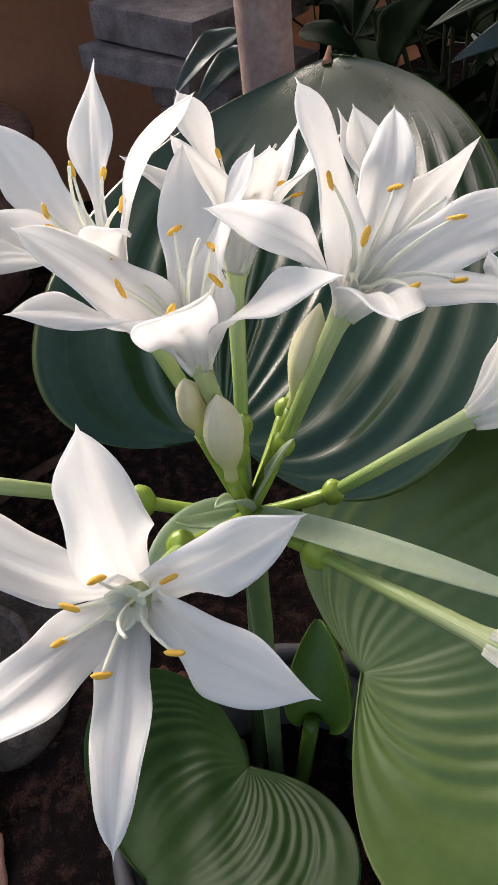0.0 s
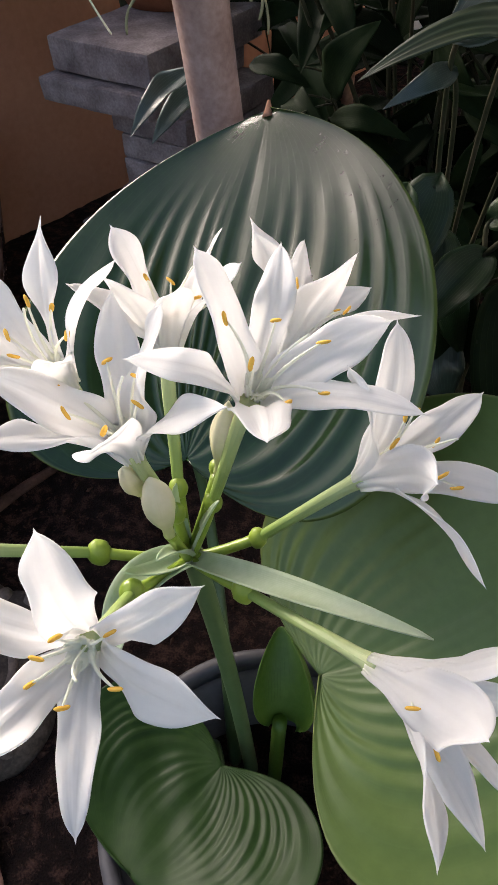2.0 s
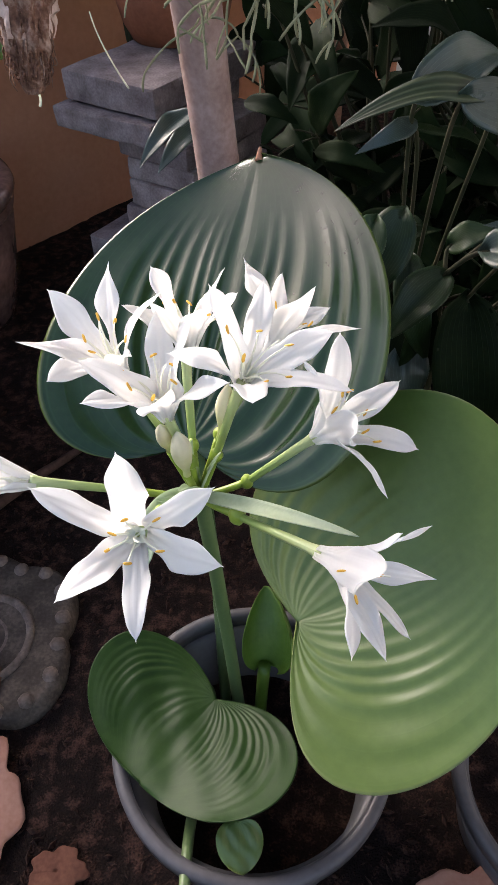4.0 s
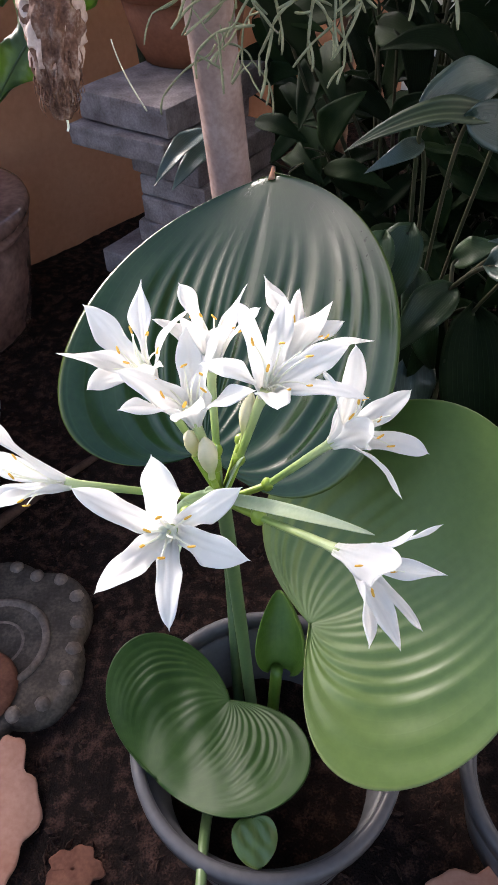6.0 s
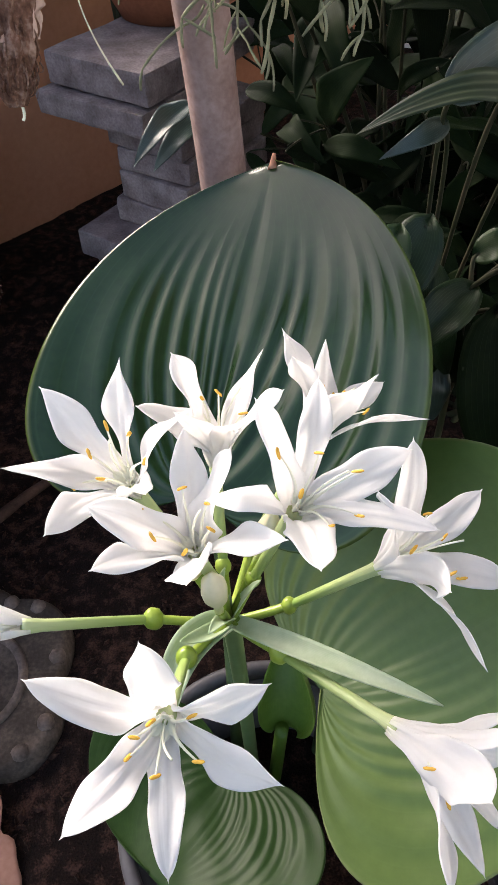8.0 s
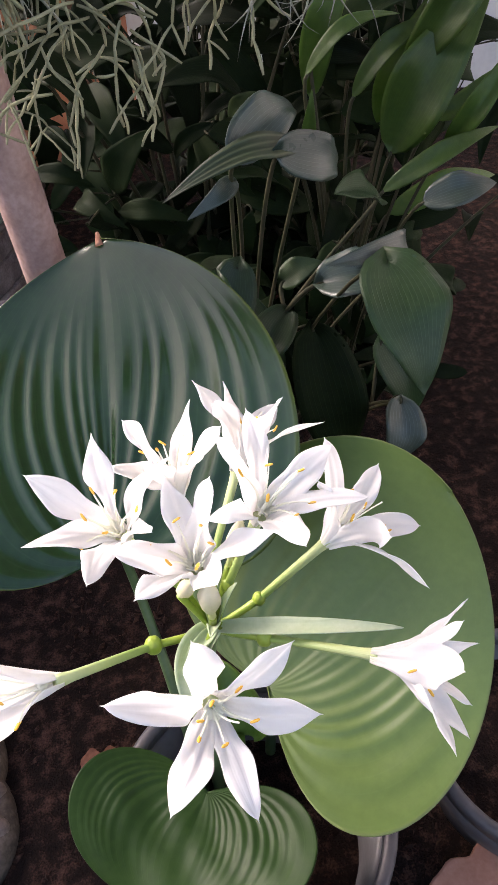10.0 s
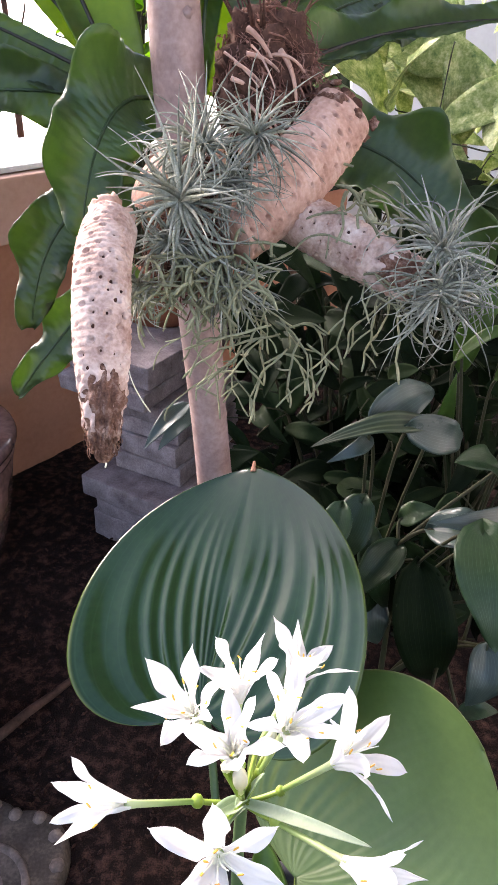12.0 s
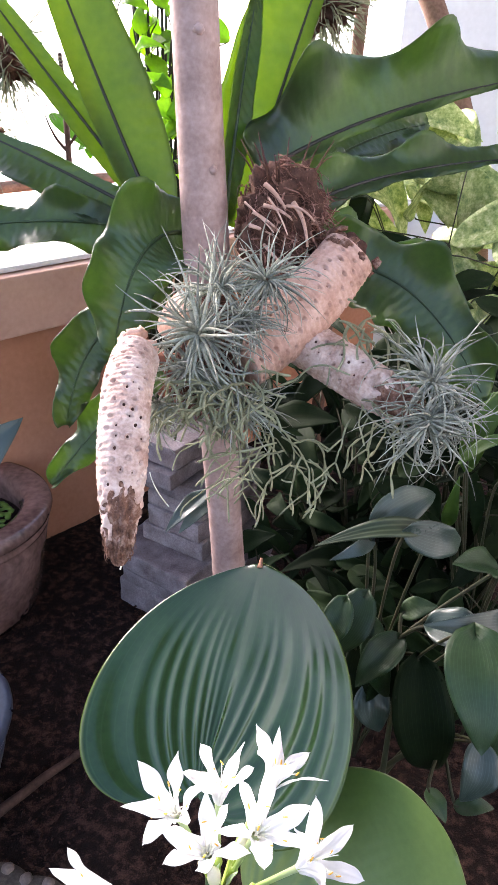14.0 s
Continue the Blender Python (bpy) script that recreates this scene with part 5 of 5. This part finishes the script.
bush("arching_lance_plant", (0.47, 0.78, 0.0), [
    ((0.499, 0.74, 0.507), (0.597, 0.71, 0.700), 0.040, (-0.5, -0.75, 0.4)),
    ((0.464, 0.70, 0.478), (0.617, 0.67, 0.555), 0.014, (-0.3, -0.6, 0.7)),
    ((0.520, 0.76, 0.408), (0.691, 0.73, 0.459), 0.020, (-0.3, -0.6, 0.7)),
    ((0.389, 0.78, 0.610), (0.495, 0.75, 0.681), 0.010, (-0.3, -0.6, 0.7)),
    ((0.471, 0.80, 0.565), (0.579, 0.77, 0.662), 0.014, (-0.4, -0.6, 0.6)),
    ((0.485, 0.64, 0.484), (0.573, 0.61, 0.504), 0.022, (-0.2, -0.6, 0.7), FOLIAGE_BLUE),
    ((0.418, 0.84, 0.691), (0.563, 0.81, 0.714), 0.012, (-0.2, -0.5, 0.8)),
    ((0.536, 0.82, 0.508), (0.566, 0.79, 0.666), 0.020, (-0.5, -0.8, 0.3)),
    ((0.572, 0.72, 0.512), (0.636, 0.69, 0.640), 0.016, (-0.5, -0.7, 0.5)),
    ((0.430, 0.84, 0.560), (0.480, 0.80, 0.760), 0.022, (-0.4, -0.8, 0.4)),
    ((0.400, 0.80, 0.480), (0.380, 0.74, 0.590), 0.013, (-0.3, -0.8, 0.5)),
    ((0.560, 0.74, 0.540), (0.700, 0.72, 0.620), 0.018, (-0.3, -0.6, 0.7)),
    ((0.520, 0.76, 0.600), (0.640, 0.74, 0.780), 0.026, (-0.4, -0.7, 0.5)),
], FOLIAGE_FRESH, "fresh green plant with long arching lance-shaped leaves", 0.0025)
thicket((0.62, 1.40, 0.0), 36, ((0.34, 0.66), (1.10, 1.40), (0.74, 1.10)), 0.20, 15, VARIEGATED, "cream and green variegated broad-leaved plant", "dumb_cane", (0.16, 0.24))
thicket((0.0, 3.0, 0.0), 40, ((-0.5, 0.5), (2.7, 3.1), (0.8, 2.0)), 0.16, 16, FOLIAGE_BRIGHT, "sunlit climbing plant outside", "climbing_plant")
bush("lance_leaf_plant", (0.03, 0.92, 0.0), [
    ((-0.008, 0.86, 0.512), (-0.082, 0.796, 0.481), 0.016, (-0.3, -0.6, 0.7)),
    ((0.010, 0.88, 0.490), (-0.060, 0.82, 0.455), 0.015, (-0.2, -0.7, 0.6)),
], FOLIAGE_BLUE, "bluish narrow-leaved plant behind the pole")
thicket((-0.12, 1.45, 0.0), 170, ((-0.17, -0.02), (1.3, 1.5), (0.9, 1.75)), 0.060, 18, CLIMBER, "bright green small-leaved climber behind the pole", "climbing_plant", (0.22, 0.36))


bush("broad_leaf_plant", (-0.50, 0.64, 0.115), [
    ((-0.352, 0.640, 0.615), (-0.258, 0.618, 0.752), 0.046, (0.0, -0.9, 0.45)),
    ((-0.52, 0.66, 0.60), (-0.60, 0.62, 0.72), 0.055, (0.1, -0.75, 0.65)),
], FOLIAGE_BLUE, "pale bluish broad-leaved plant growing in the glazed pot", 0.004, 0.5)


def root_clump(centre, size, count, seed, label):
    """A clump of dry roots and tufts hanging in the air from its branch."""
    ob = thing("hanging_root_clump", centre, label, "plant")
    rnd = random.Random(seed)
    part("clump", ball(Geo(), centre, (size, size * 0.8, size * 0.6), 0.9, 20, 26, seed, 3.5), FIBRE, ob)
    g = Geo()
    for i in range(count):
        o = unit([rnd.gauss(0, 1) for _ in range(3)])
        p = np.array(centre) + o * size * 0.8
        tube(g, bezier([p, p + o * size * 0.5, p + o * size * rnd.uniform(0.4, 1.5) + np.array((rnd.uniform(-0.5, 0.5) * size, 0, -size * rnd.uniform(-0.4, 0.8)))], 5), np.linspace(1, 0.4, 6) * rnd.uniform(0.0008, 0.002), 4)
    tagged(part("root_fibre", g, SILVER_STEM, ob), kind="stuff")
    part("hanger", tube(Geo(), bezier([centre, (centre[0], centre[1], centre[2] + 0.5), (centre[0] + 0.02, centre[1], 2.5)], 8), 0.003, 6), RIB, ob)


root_clump((0.185, 1.25, 1.27), 0.055, 420, 1, "dark dry root clump with grey tufts hanging")
root_clump((-0.40, 1.36, 1.17), 0.055, 420, 2, "dark dry root clump hanging beyond the ledge")
root_clump((-0.478, 1.36, 1.03), 0.045, 360, 3, "grey tufted root clump hanging beyond the ledge")


def limb(pts, r, label):
    ob = part("bare_branch", tube(Geo(), bezier(pts, 24), np.linspace(r, r * 0.75, 25), 12, lambda q, ang: 1 + 0.06 * np.sin(3 * ang + 14 * q)), BRANCH)
    tagged(ob, label, "branch")


limb([(0.30, 1.75, 1.62), (0.42, 1.7, 1.42), (0.56, 1.6, 1.27), (0.70, 1.5, 0.9), (0.72, 1.5, 0.0)], 0.028, "bare brown sloping branch among the foliage")
limb([(0.36, 2.0, 0.0), (0.37, 2.0, 0.9), (0.40, 1.95, 1.7)], 0.022, "thin bare brown upright trunk")


def slab_stack():
    """Loose slabs piled into a pillar, the top one widest."""
    yaw = -36
    corner = Vector((-0.252, 1.222, 0))
    fx, fy = Vector((math.cos(radians(yaw)), math.sin(radians(yaw)), 0)), Vector((-math.sin(radians(yaw)), math.cos(radians(yaw)), 0))
    rows = [
        # width, depth, height, shift along the front, shift back, bottom
        (0.25, 0.30, 0.075, 0.050, -0.02, 0.0),
        (0.24, 0.30, 0.05, 0.060, -0.02, 0.077),
        (0.23, 0.30, 0.05, 0.045, -0.04, 0.129),
        (0.17, 0.25, 0.045, 0.085, 0.03, 0.181),
        (0.15, 0.25, 0.05, 0.105, 0.03, 0.228),
        (0.15, 0.25, 0.04, 0.100, 0.035, 0.280),
        (0.16, 0.25, 0.042, 0.092, 0.03, 0.322),
        (0.22, 0.28, 0.038, -0.018, -0.010, 0.366),
        (0.21, 0.30, 0.050, 0.0, 0.012, 0.408),
    ]
    for i, (w, d, h, a, b, z) in enumerate(rows):
        c = corner + fx * (a + w / 2) + fy * (b + d / 2)
        m = Matrix.Translation((c.x, c.y, z + h / 2)) @ pose(0, 0, 0, 0, 0, yaw + (1.5 if i % 2 else -1.5))
        ob = part("stone_slab", block(Geo(), (w, d, h), m, 0.0022, 5, 0.005, i), STONE, smooth=False)
        tagged(ob, "rough grey stone slab in a loose pillar", "slab", "slab pillar")


slab_stack()
tp = (-0.045, 1.40, 0.459)
ob = thing("terracotta_pot", tp, "round terracotta pot standing on the slab pillar", "pot")
part("body", lathe(Geo(), [(0.001, 0.001), (0.085, 0.001), (0.10, 0.03), (0.12, 0.11), (0.11, 0.11), (0.09, 0.03), (0.001, 0.02)], tp, 48), POT_RED, ob)
part("rim", lathe(Geo(), [(0.118, 0.11), (0.127, 0.112), (0.130, 0.14), (0.126, 0.145), (0.112, 0.145), (0.110, 0.11)], tp, 48), POT_RED, ob)

fence = thing("fence", (-0.6, 1.98, 0), "low brown wooden rail beyond the parapet", "fence")
rail = [(-1.35, 1.23, 0.845), (-0.6, 1.98, 0.855), (0.1, 2.68, 0.86)]
part("rail", tube(Geo(), bezier(rail, 20), 0.018, 10), BRANCH, fence)
for k in (-1.2, -0.75, -0.3):
    part("post", tube(Geo(), [(k, k + 2.58, -0.02), (k, k + 2.58, 0.4), (k, k + 2.58, 0.84)], 0.014, 10), BRANCH, fence)
tree = thing("young_tree", (-0.42, 2.02, 0), "thin bare young tree beyond the parapet", "tree")
part("trunk", tube(Geo(), bezier([(-0.42, 2.02, -0.01), (-0.43, 2.0, 0.6), (-0.41, 2.0, 1.0), (-0.42, 2.0, 1.2)], 20), np.linspace(0.014, 0.006, 21), 8), ROOT, tree)
for dx, z in ((-0.06, 0.95), (0.05, 0.97), (0.04, 1.08), (-0.05, 1.12)):
    part("branch", tube(Geo(), bezier([(-0.415, 2.0, z), (-0.415 + dx * 0.7, 2.0, z + 0.03), (-0.415 + dx, 2.0, z + 0.10)], 8), np.linspace(0.006, 0.002, 9), 6), ROOT, tree)

# things lying on the soil
def lying(name, geo, material, label, category, place, smooth=True, group=""):
    ob = part(name, geo, material, None, "", smooth)
    return tagged(ob, label, category, group)


def carved_stone():
    """A flat lobed stone ornament with round studs, and a rusty disc on it."""
    c = (-0.318, 0.385, 0)
    ob = thing("carved_stone", c, "flat lobed grey stone ornament with raised round studs", "ornament")
    g = Geo()

    def fn(U, V):
        a = V * np.pi
        r = U * (0.105 + 0.020 * np.abs(np.sin(2.5 * a)))
        z = 0.03 * np.clip((1 - U) * 14, 0, 1) ** 0.5
        return np.stack([c[0] + r * np.cos(a), c[1] + 1.15 * r * np.sin(a), z], -1)

    part("plate", sheet(g, fn, 26, 90, 0.004), STONE_BROWN, ob)
    for i in range(18):
        a = 2 * np.pi * i / 18 + 0.2
        far = 0.094 + 0.014 * abs(math.sin(2.5 * a))
        part("stud", ball(Geo(), (c[0] + far * math.cos(a), c[1] + 1.15 * far * math.sin(a), 0.030), (0.0105, 0.0105, 0.010), 0.15, 8, 14, i), STONE_LIGHT, ob)
    ring = [(0.001, 0.03), (0.030, 0.03), (0.034, 0.034), (0.038, 0.030), (0.058, 0.030), (0.062, 0.037), (0.068, 0.038), (0.072, 0.030), (0.05, 0.026), (0.001, 0.026)]
    part("ring", lathe(Geo(), ring, (c[0] - 0.005, c[1] - 0.005, 0), 40, 0.003), STONE_LIGHT, ob)
    part("disc", lathe(Geo(), [(0.001, 0.03), (0.052, 0.03), (0.056, 0.036), (0.05, 0.044), (0.001, 0.046)], (c[0] - 0.02, c[1] - 0.07, 0), 40), BRICK, ob, "rusty round disc")


carved_stone()


def shard(centre, size, seed, label, material=SHARD):
    rnd = random.Random(seed)

    def fn(U, V):
        a = V * np.pi
        r = U * (1 + 0.12 * np.sin(5 * a + seed) + 0.06 * np.sin(11 * a + 2 * seed))
        x, y = centre[0] + size[0] * r * np.cos(a), centre[1] + size[1] * r * np.sin(a)
        z = centre[2] + 0.25 * size[0] * (1 - (r * np.cos(a)) ** 2) + 0.004
        return np.stack([x, y, z], -1)

    return lying("pottery_shard", sheet(Geo(), fn, 14, 60, 0.010), material, label, "shard", centre, group="shards")


shard((-0.285, 0.165, 0.01), (0.045, 0.085), 1, "broken pale terracotta piece with a jagged edge")
shard((-0.187, 0.11, 0.008), (0.028, 0.022), 2, "small broken terracotta piece on the soil", BRICK)
shard((0.235, 0.045, 0.02), (0.06, 0.04), 3, "pinkish broken pottery piece beside the pots")
shard((-0.10, 0.32, 0.01), (0.03, 0.05), 4, "reddish broken pottery piece behind the pot", BRICK)

rnd = random.Random(8)
for i in range(30):
    x, y = rnd.uniform(-0.35, 0.25), rnd.uniform(-0.05, 0.75)
    if math.hypot(x - POT_C[0], y - POT_C[1]) < 0.15 or math.hypot(x + 0.285, y - 0.385) < 0.14:
        continue
    s = rnd.uniform(0.003, 0.008)
    lying("pebble", ball(Geo(), (x, y, s * 0.45), (s, s * rnd.uniform(0.6, 1), s * 0.6), 0.25, 8, 12, i), PEBBLE, "small rounded pebble on the soil", "stone", None, group="pebbles")
lying("pebble", ball(Geo(), (0.093, 0.03, 0.012), (0.02, 0.016, 0.014), 0.2, 10, 14, 99), PEBBLE, "smooth pinkish pebble near the pot", "stone", None, group="pebbles")

g = Geo()
for i in range(16000):
    x, y = rnd.gauss(-0.1, 0.38), rnd.gauss(0.55, 0.4)
    s = 0.0016 + 0.008 * rnd.random() ** 4
    a = rnd.uniform(0, 6.3)
    p, q = np.array((math.cos(a), math.sin(a), rnd.uniform(-0.2, 0.3))) * s, np.array((-math.sin(a), math.cos(a), rnd.uniform(-0.3, 0.3))) * s * rnd.uniform(0.2, 0.6)
    c = np.array((x, y, 0.006 + rnd.uniform(0, 0.006)))
    g.add([c - p, c + q, c + p, c - q, c + (0, 0, s * 0.6)], [(0, 1, 4), (1, 2, 4), (2, 3, 4), (3, 0, 4), (3, 2, 1, 0)], [(0, 0)] * 5)
tagged(part("leaf_litter", g, DEBRIS, smooth=False), "crumbled brown leaf litter on the soil", "litter", kind="stuff")
lying("fallen_branch", tube(Geo(), bezier([(-0.40, 0.57, 0.015), (-0.32, 0.66, 0.03), (-0.25, 0.72, 0.018), (-0.18, 0.80, 0.012)], 24), np.linspace(0.010, 0.005, 25), 10, lambda q, ang: 1 + 0.1 * np.sin(3 * ang + 20 * q)), ROOT, "thin brown fallen branch on the soil", "branch", None)
